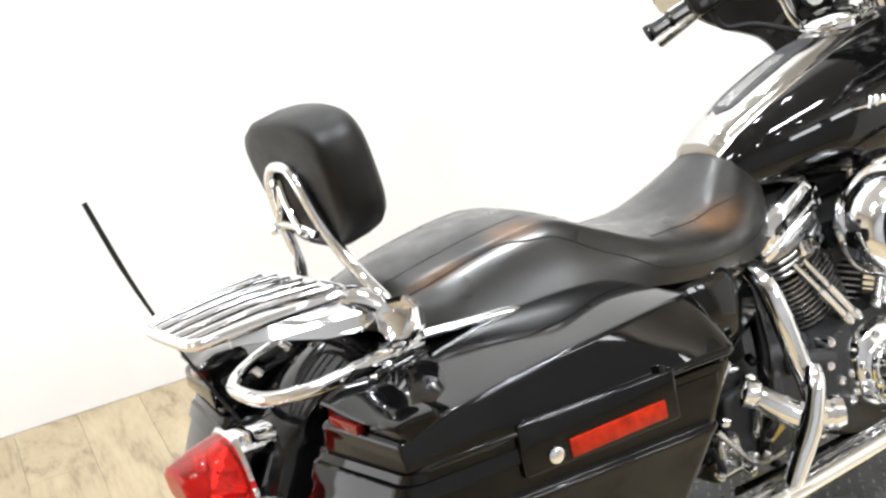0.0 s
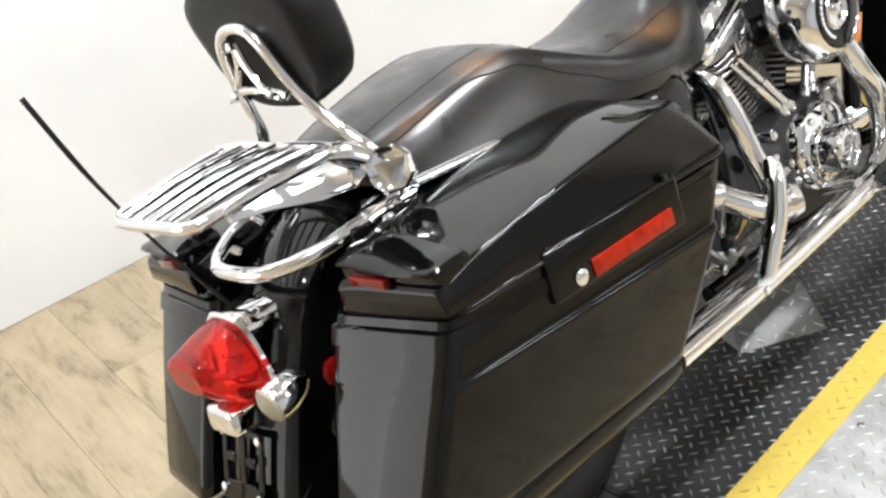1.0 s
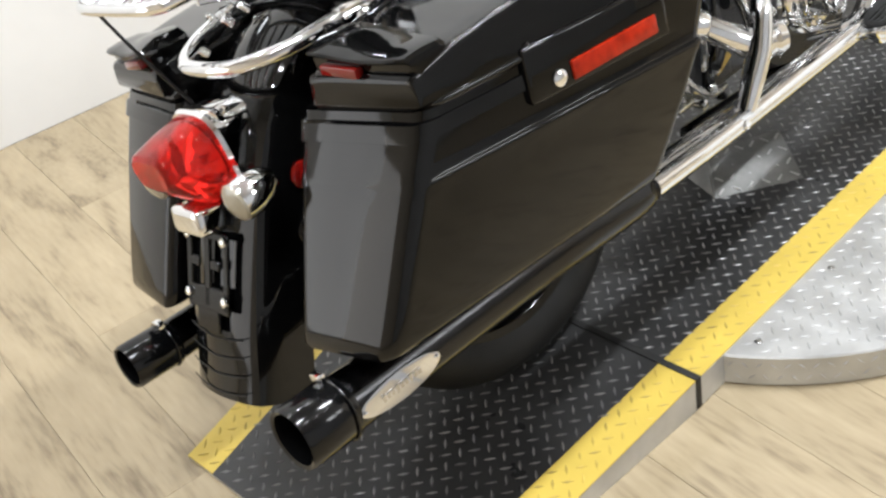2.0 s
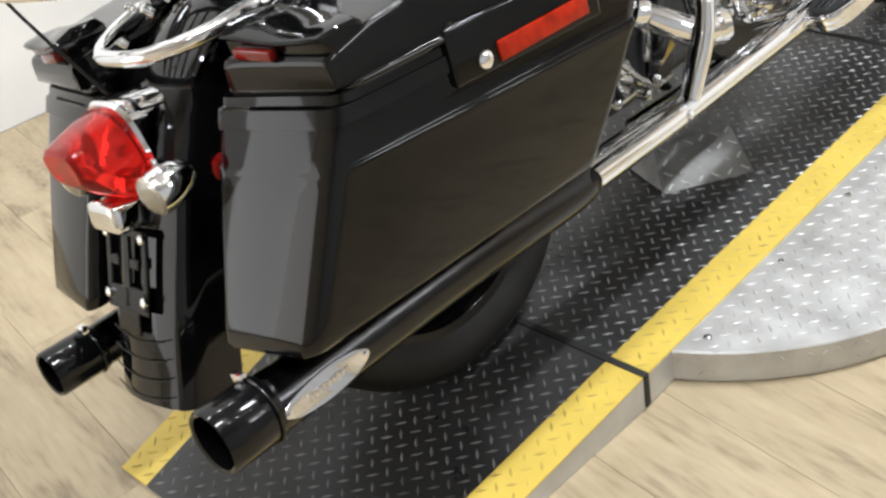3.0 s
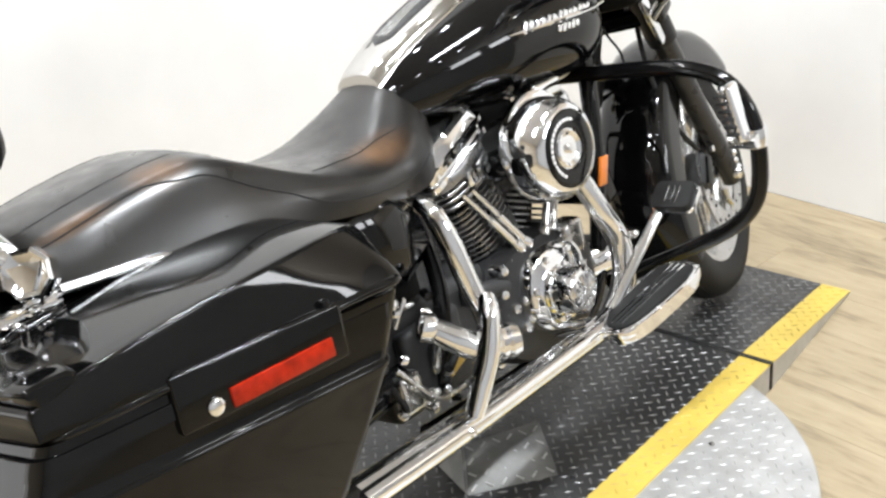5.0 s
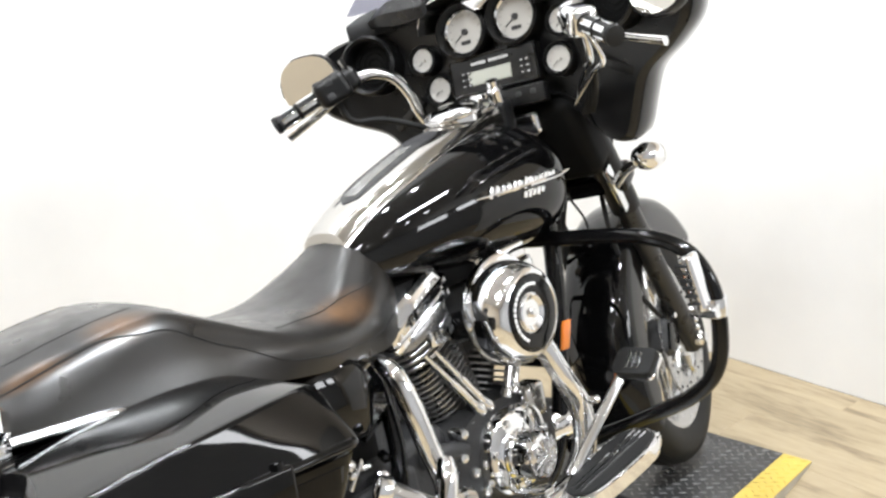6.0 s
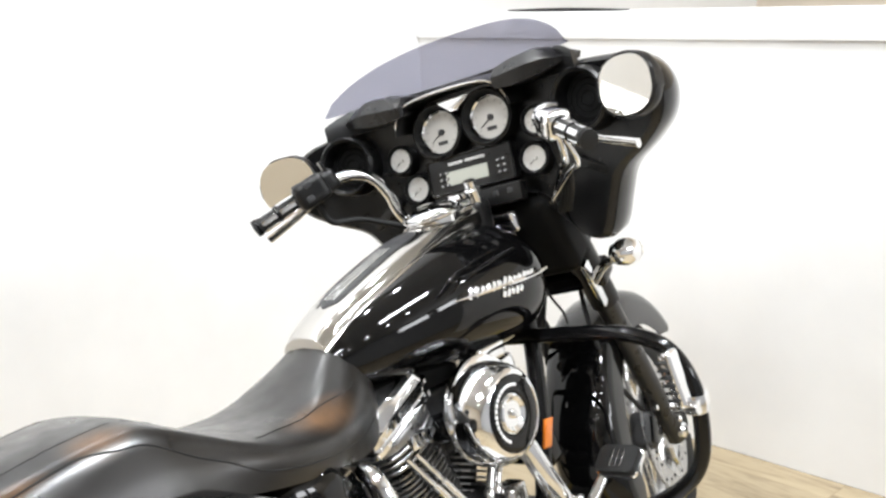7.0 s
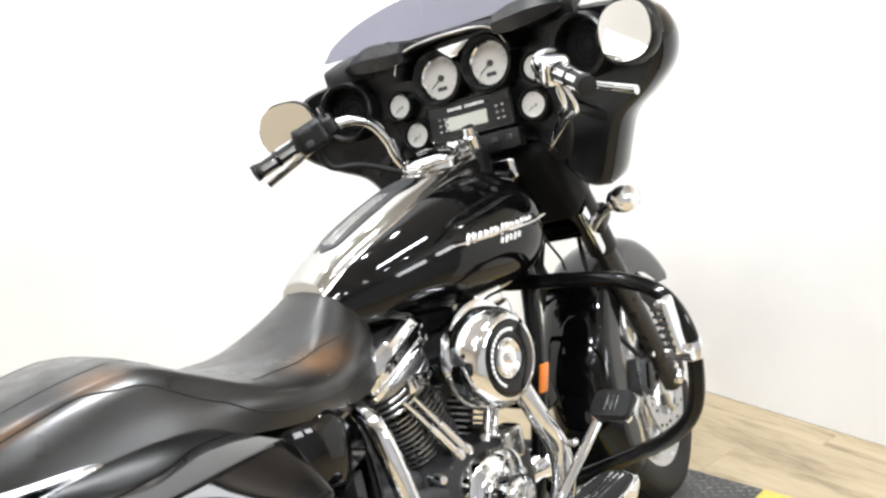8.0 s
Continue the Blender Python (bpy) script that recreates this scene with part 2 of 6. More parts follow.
def round_rect(x0, x1, y0, y1, r, k=5):
    out = []
    for cx, cy, a in ((x1 - r, y1 - r, 0), (x0 + r, y1 - r, 90), (x0 + r, y0 + r, 180), (x1 - r, y0 + r, 270)):
        for i in range(k + 1):
            t = radians(a + 90 * i / k)
            out.append((cx + r * math.cos(t), cy + r * math.sin(t)))
    return out


def superellipse(a, b, n, k=40):
    out = []
    for i in range(k):
        t = 2 * math.pi * i / k
        c, s = math.cos(t), math.sin(t)
        out.append((a * math.copysign(abs(c) ** (2 / n), c), b * math.copysign(abs(s) ** (2 / n), s)))
    return out


def thing(name, label, category, group="", kind=""):
    ob = new(name)
    ob.empty_display_size = 0.1
    return tagged(ob, label, category, group, kind)


def solid(name, bm, mat, label, category="", kind="structure", m=None):
    ob = new(name, mesh_of(name, bm, mat))
    if m:
        ob.matrix_world = m
    return tagged(ob, label, category, "", kind)


# ---- the room ----
def wall_box(name, x0, x1, y0, y1, z0, z1, mat, label, bevel=0.0):
    return solid(name, box((x1 - x0, y1 - y0, z1 - z0), ((x0 + x1) / 2, (y0 + y1) / 2, (z0 + z1) / 2), bevel), mat, label, "wall", m=ROOM)


LEFT_X, FAR_Y, FAR_END, CAP_Z = -1.642, 2.034, 1.8, 1.263
wall_box("wall_left", LEFT_X - 0.12, LEFT_X, -4.2, 4.4, FLOOR_Z, CEIL_Z, WALL, "plain white painted backdrop wall beside the motorcycle")
wall_box("wall_far", LEFT_X, FAR_END, FAR_Y, FAR_Y + 0.12, FLOOR_Z, CAP_Z - 0.082, WALL, "low white painted partition wall in front of the motorcycle")
wall_box("trim", LEFT_X, FAR_END + 0.003, FAR_Y - 0.012, FAR_Y + 0.15, CAP_Z - 0.08, CAP_Z, WALL, "white cap board along the top of the partition", 0.004)
wall_box("wall_beyond", LEFT_X, 4.4, 4.28, 4.4, FLOOR_Z, CEIL_Z, BEIGE, "beige painted wall beyond the low partition")
wall_box("wall_right", 4.4, 4.52, -4.2, 4.4, FLOOR_Z, CEIL_Z, GREY, "plain grey wall closing the showroom")
wall_box("wall_back", LEFT_X, 4.4, -4.32, -4.2, FLOOR_Z, CEIL_Z, BACK, "plain tan wall closing the showroom")
wall_box("ceiling", LEFT_X - 0.12, 4.52, -4.32, 4.4, CEIL_Z, CEIL_Z + 0.1, CEIL, "plain pale painted showroom ceiling")
wall_box("floor", LEFT_X, 4.4, -4.2, 4.28, FLOOR_Z - 0.1, FLOOR_Z - 0.004, SEAM, "dark underlay beneath pale wood-look planks")
cable_bm = tube([(-1.30, 2.15, CAP_Z + 0.004), (-1.12, 2.13, CAP_Z + 0.006), (-0.95, 2.12, CAP_Z + 0.006), (-0.74, 2.10, CAP_Z + 0.004)], [0.002, 0.005, 0.006, 0.005, 0.002], 8, 6)
cable = new("cable", mesh_of("cable", cable_bm, RUBBER))
cable.matrix_world = ROOM
tagged(cable, "thin black cable lying on top of the white partition", "cable")

# ---- turntable and ramps ----
turntable = thing("turntable", "round tread-plate turntable with a dark yellow-edged centre strip", "turntable")
DECK_L, DECK_R, DECK_BACK, DECK_FRONT, STRIPE = -0.36, 0.40, -0.15, 1.048, 0.075
DISC_AT, DISC_R = Vector((0.17, 0.44, 0)), 0.563


def strip_mesh(corners, z_back, z_front, drop):
    """A sheet from (x, y) corners, back pair then front pair, thick down to drop."""
    bm = bmesh.new()
    (a, b, c, d) = corners
    zs = (z_back, z_back, z_front, z_front)
    top = [bm.verts.new((x, y, z)) for (x, y), z in zip((a, b, c, d), zs)]
    low = [bm.verts.new((x, y, min(drop, z - 0.003))) for (x, y), z in zip((a, b, c, d), zs)]
    bm.faces.new(top)
    bm.faces.new(low[::-1])
    for i in range(4):
        bm.faces.new((low[i], low[(i + 1) % 4], top[(i + 1) % 4], top[i]))
    return bm


def treads(where, mat, parent, height, label, inside):
    """Raised diamond tread marks in alternating directions, one joined mesh."""
    x0, x1, y0, y1 = where
    verts, faces = [], []
    pitch = 0.0245 / math.sqrt(2)       # rows run at 45 degrees, each bar points at the side of the next
    span = int((x1 - x0 + y1 - y0) / pitch) + 2
    for j in range(-span, span):
        for i in range(span):
            x, y = x0 + (i + j) * pitch, y0 + (i - j) * pitch
            if not (x0 < x < x1 and y0 + 0.012 < y < y1 - 0.012 and inside(x, y)):
                continue
            a = radians(45 if (i + j) % 2 else -45)
            c, s = math.cos(a), math.sin(a)
            z = height(x, y)
            k = len(verts)
            for u, v, w in ((-0.0115, 0, 0), (0, -0.0028, 0), (0.0115, 0, 0), (0, 0.0028, 0), (-0.006, 0, 0.0016), (0.006, 0, 0.0016)):
                px_, py_ = x + u * c - v * s, y + u * s + v * c
                verts.append((px_, py_, height(px_, py_) + w + 0.0002))
            faces += [(k, k + 1, k + 4), (k + 1, k + 5, k + 4), (k + 1, k + 2, k + 5), (k + 2, k + 3, k + 5), (k + 3, k + 4, k + 5), (k + 3, k, k + 4)]
    me = bpy.data.meshes.new("tread")
    me.from_pydata(verts, [], faces)
    me.materials.append(mat)
    ob = new("tread", me)
    ob.parent = parent
    return tagged(ob, label, "", "", "stuff")


disc = part("disc", lathe([(DISC_R, FLOOR_Z + 0.004), (DISC_R, -0.004), (DISC_R - 0.003, -0.001)], 96, Matrix.Translation(DISC_AT)), ALU, turntable, "bare silver tread-plate disc")
part("deck", strip_mesh(((DECK_L, DECK_BACK), (DECK_R, DECK_BACK), (DECK_R, DECK_FRONT), (DECK_L, DECK_FRONT)), 0.0, 0.0, FLOOR_Z + 0.002), ALU, turntable, "silver edged deck")
flat = lambda x, y: 0.003
part("dark_strip", strip_mesh(((DECK_L + STRIPE, DECK_BACK + 0.003), (DECK_R - STRIPE, DECK_BACK + 0.003), (DECK_R - STRIPE, DECK_FRONT - 0.003), (DECK_L + STRIPE, DECK_FRONT - 0.003)), 0.003, 0.003, 0.0005), PLATE, turntable, "dark painted tread plate")
for side, x0 in (("", DECK_L), ("", DECK_R - STRIPE)):
    part("yellow_stripe", strip_mesh(((x0, DECK_BACK + 0.003), (x0 + STRIPE - 0.0005, DECK_BACK + 0.003), (x0 + STRIPE - 0.0005, DECK_FRONT - 0.003), (x0, DECK_FRONT - 0.003)), 0.003, 0.003, 0.0005), YELLOW, turntable, "bright yellow painted edge stripe")
treads((DECK_L + STRIPE, DECK_R - STRIPE, DECK_BACK, DECK_FRONT), TREAD, turntable, flat, "worn raised tread marks", lambda x, y: True)
for x0 in (DECK_L, DECK_R - STRIPE):
    treads((x0 + 0.004, x0 + STRIPE - 0.004, DECK_BACK, DECK_FRONT), YELLOW_MARK, turntable, flat, "yellow raised tread marks", lambda x, y: True)
treads((DECK_R, DISC_AT.x + DISC_R, -0.15, 1.05), DISC_MARK, turntable, lambda x, y: -0.001, "bright raised tread marks", lambda x, y: (Vector((x, y)) - DISC_AT.to_2d()).length < DISC_R - 0.014)
verts, faces = [], []
for k in range(150):
    for row in range(2):
        a = 2 * math.pi * (k + 0.5 * row) / 150
        z = -0.02 - 0.026 * row
        tilt = 0.007 if (k + row) % 2 else -0.007
        n = len(verts)
        for u, w, lift in ((-0.008, -tilt, 0), (0.0, 0.003, 0), (0.008, tilt, 0), (0.0, -0.003, 0), (0.0, 0.0, 0.0022)):
            b = a + u / DISC_R
            r = DISC_R + lift + 0.0002
            verts.append((DISC_AT.x + r * math.cos(b), DISC_AT.y + r * math.sin(b), z + w))
        faces += [(n, n + 3, n + 4), (n + 3, n + 2, n + 4), (n + 2, n + 1, n + 4), (n + 1, n, n + 4)]
me = bpy.data.meshes.new("rim_tread")
me.from_pydata(verts, [], faces)
me.materials.append(ALU)
rim_tread = new("rim_tread", me)
rim_tread.parent = turntable
tagged(rim_tread, "raised tread round the disc edge", "", "", "stuff")
for sx, sy in ((0.43, -0.014), (0.43, 0.228), (0.432, 0.47), (0.436, 0.712), (0.62, 0.30)):
    part("screw", lathe([(0.007, 0.0), (0.007, 0.002), (0.004, 0.0032), (0.001, 0.0028)], 12, Matrix.Translation((sx, sy, -0.001))), CHROME_DULL, turntable)


def ramp(y_near, y_end, half_near, half_end, label):
    ob = thing("ramp", label, "ramp", "turntable ramps")
    mid_near, mid_end = (DECK_L + DECK_R) / 2, 0.05
    cn, ce = (mid_near - half_near, mid_near + half_near), (mid_end - half_end, mid_end + half_end)
    z_end = FLOOR_Z + 0.006
    sign = 1 if y_end > y_near else -1

    def edge(t, k):
        return cn[k] + (ce[k] - cn[k]) * t

    def quad(a, b, lift):
        """A strip between inset a and inset b from one side (k, inset)."""
        pts = []
        for t in (0.0, 1.0):
            y = y_near + (y_end - y_near) * t + (sign * 0.003 if t == 0 else 0)
            pts.append(((edge(t, a[0]) + a[1], y), (edge(t, b[0]) + b[1], y)))
        (p, q), (r, s) = pts
        z0, z1 = lift, z_end + lift
        if sign > 0:
            return strip_mesh((p, q, s, r), z0, z1, FLOOR_Z + 0.001 if lift == 0 else 1.0)
        return strip_mesh((r, s, q, p), z1, z0, FLOOR_Z + 0.001 if lift == 0 else 1.0)

    part("body", quad((0, 0), (1, 0), 0.0), ALU, ob, "bare silver side edges")
    part("dark_strip", quad((0, STRIPE), (1, -STRIPE), 0.003), PLATE, ob, "dark painted tread plate")
    part("yellow_stripe", quad((0, 0), (0, STRIPE), 0.0032), YELLOW, ob, "bright yellow painted edge stripe")
    part("yellow_stripe", quad((1, -STRIPE), (1, 0), 0.0032), YELLOW, ob, "bright yellow painted edge stripe")
    f = lambda y: (y - y_near) / (y_end - y_near)
    lo, hi = min(y_near, y_end), max(y_near, y_end)
    treads((cn[0], cn[1], lo, hi), TREAD, ob, lambda x, y: z_end * f(y) + 0.003, "worn raised tread marks",
           lambda x, y: 0.01 < f(y) < 0.99 and edge(f(y), 0) + STRIPE < x < edge(f(y), 1) - STRIPE)
    treads((cn[0], cn[1], lo, hi), YELLOW_MARK, ob, lambda x, y: z_end * f(y) + 0.0034, "yellow raised tread marks",
           lambda x, y: 0.01 < f(y) < 0.99 and (edge(f(y), 0) + 0.008 < x < edge(f(y), 0) + STRIPE - 0.006 or edge(f(y), 1) - STRIPE + 0.006 < x < edge(f(y), 1) - 0.008))
    return ob


ramp(DECK_BACK, -0.765, 0.38, 0.313, "dark tread-plate ramp with yellow edges under the rear wheel")
ramp(DECK_FRONT, 1.565, 0.38, 0.315, "dark tread-plate ramp with yellow edges under the front wheel")
part("seam", box((DECK_R - DECK_L + 0.004, 0.013, 0.068), ((DECK_L + DECK_R) / 2, DECK_BACK, -0.0285), 0.001), SEAM, turntable, "black rubber joint strip")
part("seam", box((DECK_R - DECK_L + 0.004, 0.013, 0.068), ((DECK_L + DECK_R) / 2, DECK_FRONT, -0.0285), 0.001), SEAM, turntable, "black rubber joint strip")

# wedge of tread plate on the deck beneath the engine
wedge = thing("wheel_wedge", "small bare tread-plate wedge standing on the deck beneath the engine", "wedge")
bm = bmesh.new()
pts = [(0.245, 0.455, 0.004), (0.135, 0.30, 0.004), (0.0, 0.35, 0.006), (0.09, 0.56, 0.006), (0.13, 0.545, 0.04), (0.06, 0.38, 0.05)]
vs = [bm.verts.new(p) for p in pts]
for f in ((0, 4, 5, 1), (1, 5, 2), (0, 3, 4), (3, 2, 5, 4), (0, 1, 2, 3)):
    bm.faces.new([vs[k] for k in f])
bmesh.ops.bevel(bm, geom=list(bm.edges), offset=0.003, segments=2, affect="EDGES")
part("body", bm, WEDGE_PLATE, wedge, "bent dull tread plate")
w0, w1, w4, w5 = (Vector(pts[k]) for k in (0, 1, 4, 5))
wn = (w1 - w0).cross(w4 - w0).normalized()
wn = wn if wn.z > 0 else -wn
for t in range(6):
    for k in range(4):
        u, v = (t + 0.5) / 6, (k + 0.5) / 4
        c = w0.lerp(w1, u).lerp(w4.lerp(w5, u), v) + wn * 0.0012
        part("tread_bar", box((0.019, 0.0045, 0.003), (0, 0, 0), 0.001, 1), ALU, wedge).data.transform(toward(c, wn, 45 if (t + k) % 2 else -45))

# ---- the motorcycle ----
bike = thing("motorcycle", "glossy black touring motorcycle with chrome trim leaning on its stand", "motorcycle")
bike.matrix_world = pose(0.09, -0.26, -0.014, 0, -11.0, 0)
STEER_AT, STEER_AXIS = Vector((0, 1.30, 0.94)), Vector((0, -0.438, 0.899))
STEER = Matrix.Translation(STEER_AT) @ Matrix.Rotation(radians(10.0), 4, STEER_AXIS) @ Matrix.Translation(-STEER_AT)


def spart(name, bm, mat, parent, label="", angle=38.0):
    """A part that turns with the handlebar."""
    bmesh.ops.transform(bm, matrix=STEER, verts=bm.verts)
    return part(name, bm, mat, parent, label, angle)


AXLE = Vector((0, 1.59, 0.295))
WHEEL_TURN = Matrix.Translation(AXLE) @ Matrix.Rotation(radians(6.0), 4, STEER_AXIS) @ Matrix.Translation(-AXLE)


def wheel_part(name, bm, mat, parent, label="", angle=38.0):
    """A part of the front wheel, at the full lock that the fork shows."""
    bmesh.ops.transform(bm, matrix=WHEEL_TURN, verts=bm.verts)
    return spart(name, bm, mat, parent, label, angle)


def wheel_frame(y, z):
    return Matrix.Translation((0, y, z)) @ Matrix.Rotation(radians(90), 4, "Y")


def tyre_profile(r, w):
    rim = r - 0.095
    h = w / 2
    return [(rim, -h * 0.72), (rim + 0.035, -h * 0.98), (rim + 0.06, -h), (r - 0.018, -h * 0.86), (r - 0.004, -h * 0.5), (r - 0.006, -h * 0.42), (r - 0.006, -h * 0.38),
            (r - 0.002, -h * 0.3), (r, -0.006), (r - 0.006, -0.004), (r - 0.006, 0.004), (r, 0.006), (r - 0.002, h * 0.3), (r - 0.006, h * 0.38), (r - 0.006, h * 0.42),
            (r - 0.004, h * 0.5), (r - 0.018, h * 0.86), (rim + 0.06, h), (rim + 0.035, h * 0.98), (rim, h * 0.72), (rim - 0.012, h * 0.4), (rim - 0.012, -h * 0.4)]


def wheel(name, y, z, r, w, steer, label):
    put = wheel_part if steer else part
    ob = holder(name, bike)
    tagged(ob, label)
    m = wheel_frame(y, z)
    put("tyre", lathe(tyre_profile(r, w), 72, m, close=True), RUBBER, ob, "black rubber tyre")
    rim = r - 0.09
    put("rim", lathe([(rim, -w * 0.36), (rim + 0.004, -w * 0.4), (rim - 0.01, -w * 0.38), (rim - 0.03, -w * 0.2), (rim - 0.032, 0), (rim - 0.03, w * 0.2), (rim - 0.01, w * 0.38), (rim + 0.004, w * 0.4), (rim, w * 0.36), (rim - 0.012, 0)], 72, m, close=True), CHROME_DULL if steer else BLACK_GLOSS, ob, "silver alloy rim" if steer else "black rim")
    HUB = CHROME_DULL if steer else BLACK_GLOSS
    put("hub", lathe([(0.03, -0.09), (0.045, -0.085), (0.045, -0.05), (0.035, 0), (0.045, 0.05), (0.045, 0.085), (0.03, 0.09)], 32, m), HUB, ob)
    for k in range(9):
        a = 2 * math.pi * k / 9
        p0 = m @ Vector((0.04 * math.cos(a), 0.04 * math.sin(a), 0))
        p1 = m @ Vector(((rim - 0.02) * math.cos(a), (rim - 0.02) * math.sin(a), 0))
        put("spoke", tube([p0, p1], [0.016, 0.010, 0.014], 10, 4), HUB, ob)
    return ob


def brake_disc(parent, x, y, z, r, steer):
    put = wheel_part if steer else part
    m = Matrix.Translation((x, y, z)) @ Matrix.Rotation(radians(90), 4, "Y")
    put("brake_disc", lathe([(r, -0.0025), (r, 0.0025), (r - 0.05, 0.0025), (r - 0.05, -0.0025)], 64, m, close=True), STEEL_DISC, parent, "drilled steel brake disc")
    for k in range(24):
        a = 2 * math.pi * k / 24
        rr = r - 0.014 - 0.011 * (k % 3)
        put("drilling", lathe([(0.004, -0.004), (0.004, 0.004)], 8, m @ Matrix.Translation((rr * math.cos(a), rr * math.sin(a), 0))), DARK, parent)
    for k in range(5):
        a = 2 * math.pi * k / 5
        p = [m @ Vector((q * math.cos(a + s), q * math.sin(a + s), 0)) for q, s in ((r - 0.052, 0.25), (r - 0.075, 0.1), (0.04, 0))]
        put("disc_arm", tube(p, [0.009, 0.008, 0.012], 8, 4), STEEL_DISC, parent)


rear_wheel = wheel("rear_wheel", 0.0, 0.325, 0.325, 0.14, False, "rear wheel with black tyre")
front_wheel = wheel("front_wheel", AXLE.y, AXLE.z, 0.302, 0.108, True, "front wheel with black tyre and drilled brake disc")
brake_disc(front_wheel, 0.074, AXLE.y, AXLE.z, 0.146, True)
brake_disc(front_wheel, -0.074, AXLE.y, AXLE.z, 0.146, True)


def fender(r, w, y, z, a0, a1, steps, drop, flare=0.0):
    """A shell round a wheel; angles from straight up, positive to the rear."""
    bm = bmesh.new()
    rings = []
    for i in range(steps + 1):
        t = i / steps
        a = radians(a0 + (a1 - a0) * t)
        end = min(t, 1 - t) * steps
        cut = min(1.0, 0.45 + end * 0.2)
        ring = []
        for u, v in ((-1, -drop * cut), (-1, -0.03), (-0.97, -0.012), (-0.82, 0.002), (-0.5, 0.012), (0, 0.016), (0.5, 0.012), (0.82, 0.002), (0.97, -0.012), (1, -0.03), (1, -drop * cut),
                     (0.96, -drop * cut), (0.95, -0.03), (0.8, -0.005), (0, 0.009), (-0.8, -0.005), (-0.95, -0.03), (-0.96, -drop * cut)):
            rr = r + v
            ring.append((u * w / 2, y - rr * math.sin(a), z + rr * math.cos(a)))
        rings.append(ring)
    return loft(bm, rings)


REAR_LINE = [(0.26, 0.66), (0.16, 0.73), (0.03, 0.77), (-0.10, 0.772), (-0.22, 0.745), (-0.315, 0.69), (-0.385, 0.605), (-0.44, 0.505), (-0.49, 0.40), (-0.52, 0.325), (-0.532, 0.296)]


def rear_fender_mesh(line, w, drop):
    path = spline([(0, y, z) for y, z in line], 5)
    rings = []
    for i, q in enumerate(path):
        d = (path[min(i + 1, len(path) - 1)] - path[max(i - 1, 0)]).normalized()
        out = Vector((0, d.z, -d.y))
        cut = min(1.0, 0.4 + 0.15 * min(i, len(path) - 1 - i))
        rings.append([q + Vector((u * w / 2, 0, 0)) + out * v for u, v in ((-1, -drop * cut), (-1, -0.05), (-0.985, -0.03), (-0.9, -0.012), (-0.65, -0.002), (-0.3, 0.004), (0, 0.006), (0.3, 0.004), (0.65, -0.002), (0.9, -0.012), (0.985, -0.03), (1, -0.05), (1, -drop * cut),
                      (0.96, -drop * cut), (0.95, -0.05), (0.88, -0.02), (0, -0.003), (-0.88, -0.02), (-0.95, -0.05), (-0.96, -drop * cut))])
    return loft(bmesh.new(), rings)


part("rear_fender", rear_fender_mesh(REAR_LINE, 0.185, 0.10), PAINT, bike, "gloss black rear fender")
for k in range(4):
    t = k / 3
    q = Vector((0, -0.497, 0.385)).lerp(Vector((0, -0.527, 0.31)), t)
    part("fender_rib", tube([(x, q.y - 0.008 + 1.6 * x * x, q.z + 1.0 * x * x - 0.004) for x in (-0.07, -0.045, 0, 0.045, 0.07)], 0.001, 6, 3), RUBBER, bike)
wheel_part("front_fender", fender(0.345, 0.165, AXLE.y, 0.302, -53, 112, 44, 0.085), PAINT, bike, "gloss black front fender")

# forks
forks = holder("front_fork", bike)
tagged(forks, "black front fork with chrome bolts")
d_fork = Vector((0, -0.438, 0.899))
for s in (1, -1):
    base = Vector((s * 0.098, 1.597, 0.30))
    spart("slider", tube([base - d_fork * 0.03, base + d_fork * 0.06, base + d_fork * 0.42], [0.024, 0.0275, 0.026, 0.026], 20, 6), SLIDER, forks, "black fork slider")
    spart("fork_tube", tube([base + d_fork * 0.33, base + d_fork * 0.72], 0.0235, 20, 1), BLACK_GLOSS, forks)
    spart("fork_cover", tube([base + d_fork * 0.42, base + d_fork * 0.44, base + d_fork * 0.68], [0.033, 0.0345, 0.035, 0.035], 24, 5), PLASTIC, forks, "black fork cover")
    spart("axle_nut", lathe([(0.019, 0), (0.019, 0.012), (0.012, 0.018), (0.012, 0.026), (0.004, 0.028)], 20, toward(base + Vector((s * 0.016, 0, -0.005)), (s, 0, 0))), CHROME, forks, "chrome axle nut")
    for k in range(2):
        spart("pinch_bolt", lathe([(0.007, 0), (0.007, 0.006), (0.004, 0.008)], 10, toward(base + Vector((s * 0.028, -0.016, 0.028 + 0.02 * k)), (s, -0.5, 0))), CHROME, forks)
    cal = holder("brake_caliper", bike)
    tagged(cal, "black four-piston front brake caliper")
    c = base + Vector((-s * 0.028, -0.105, 0.035))
    spart("caliper_body", box((0.055, 0.06, 0.09), c, 0.02, 4, Matrix.Rotation(radians(-25), 4, "X")), WRINKLE, cal)
    spart("caliper_face", box((0.012, 0.04, 0.065), c + Vector((s * 0.028, 0, 0)), 0.005, 2, Matrix.Rotation(radians(-25), 4, "X")), BLACK_GLOSS, cal)
    for k in (-1, 1):
        spart("caliper_bolt", lathe([(0.008, 0), (0.008, 0.008), (0.005, 0.01)], 10, toward(c + Vector((s * 0.03, 0.028 * k, 0.045 * k)), (s, 0, 0))), CHROME, cal)
    spart("brake_hose", tube([c + Vector((s * 0.02, -0.02, 0.06)), c + Vector((s * 0.01, -0.10, 0.16)), c + Vector((-s * 0.01, -0.11, 0.30)), c + Vector((-s * 0.03, -0.06, 0.42))], 0.006, 8, 8), RUBBER, cal, "black rubber brake hose")
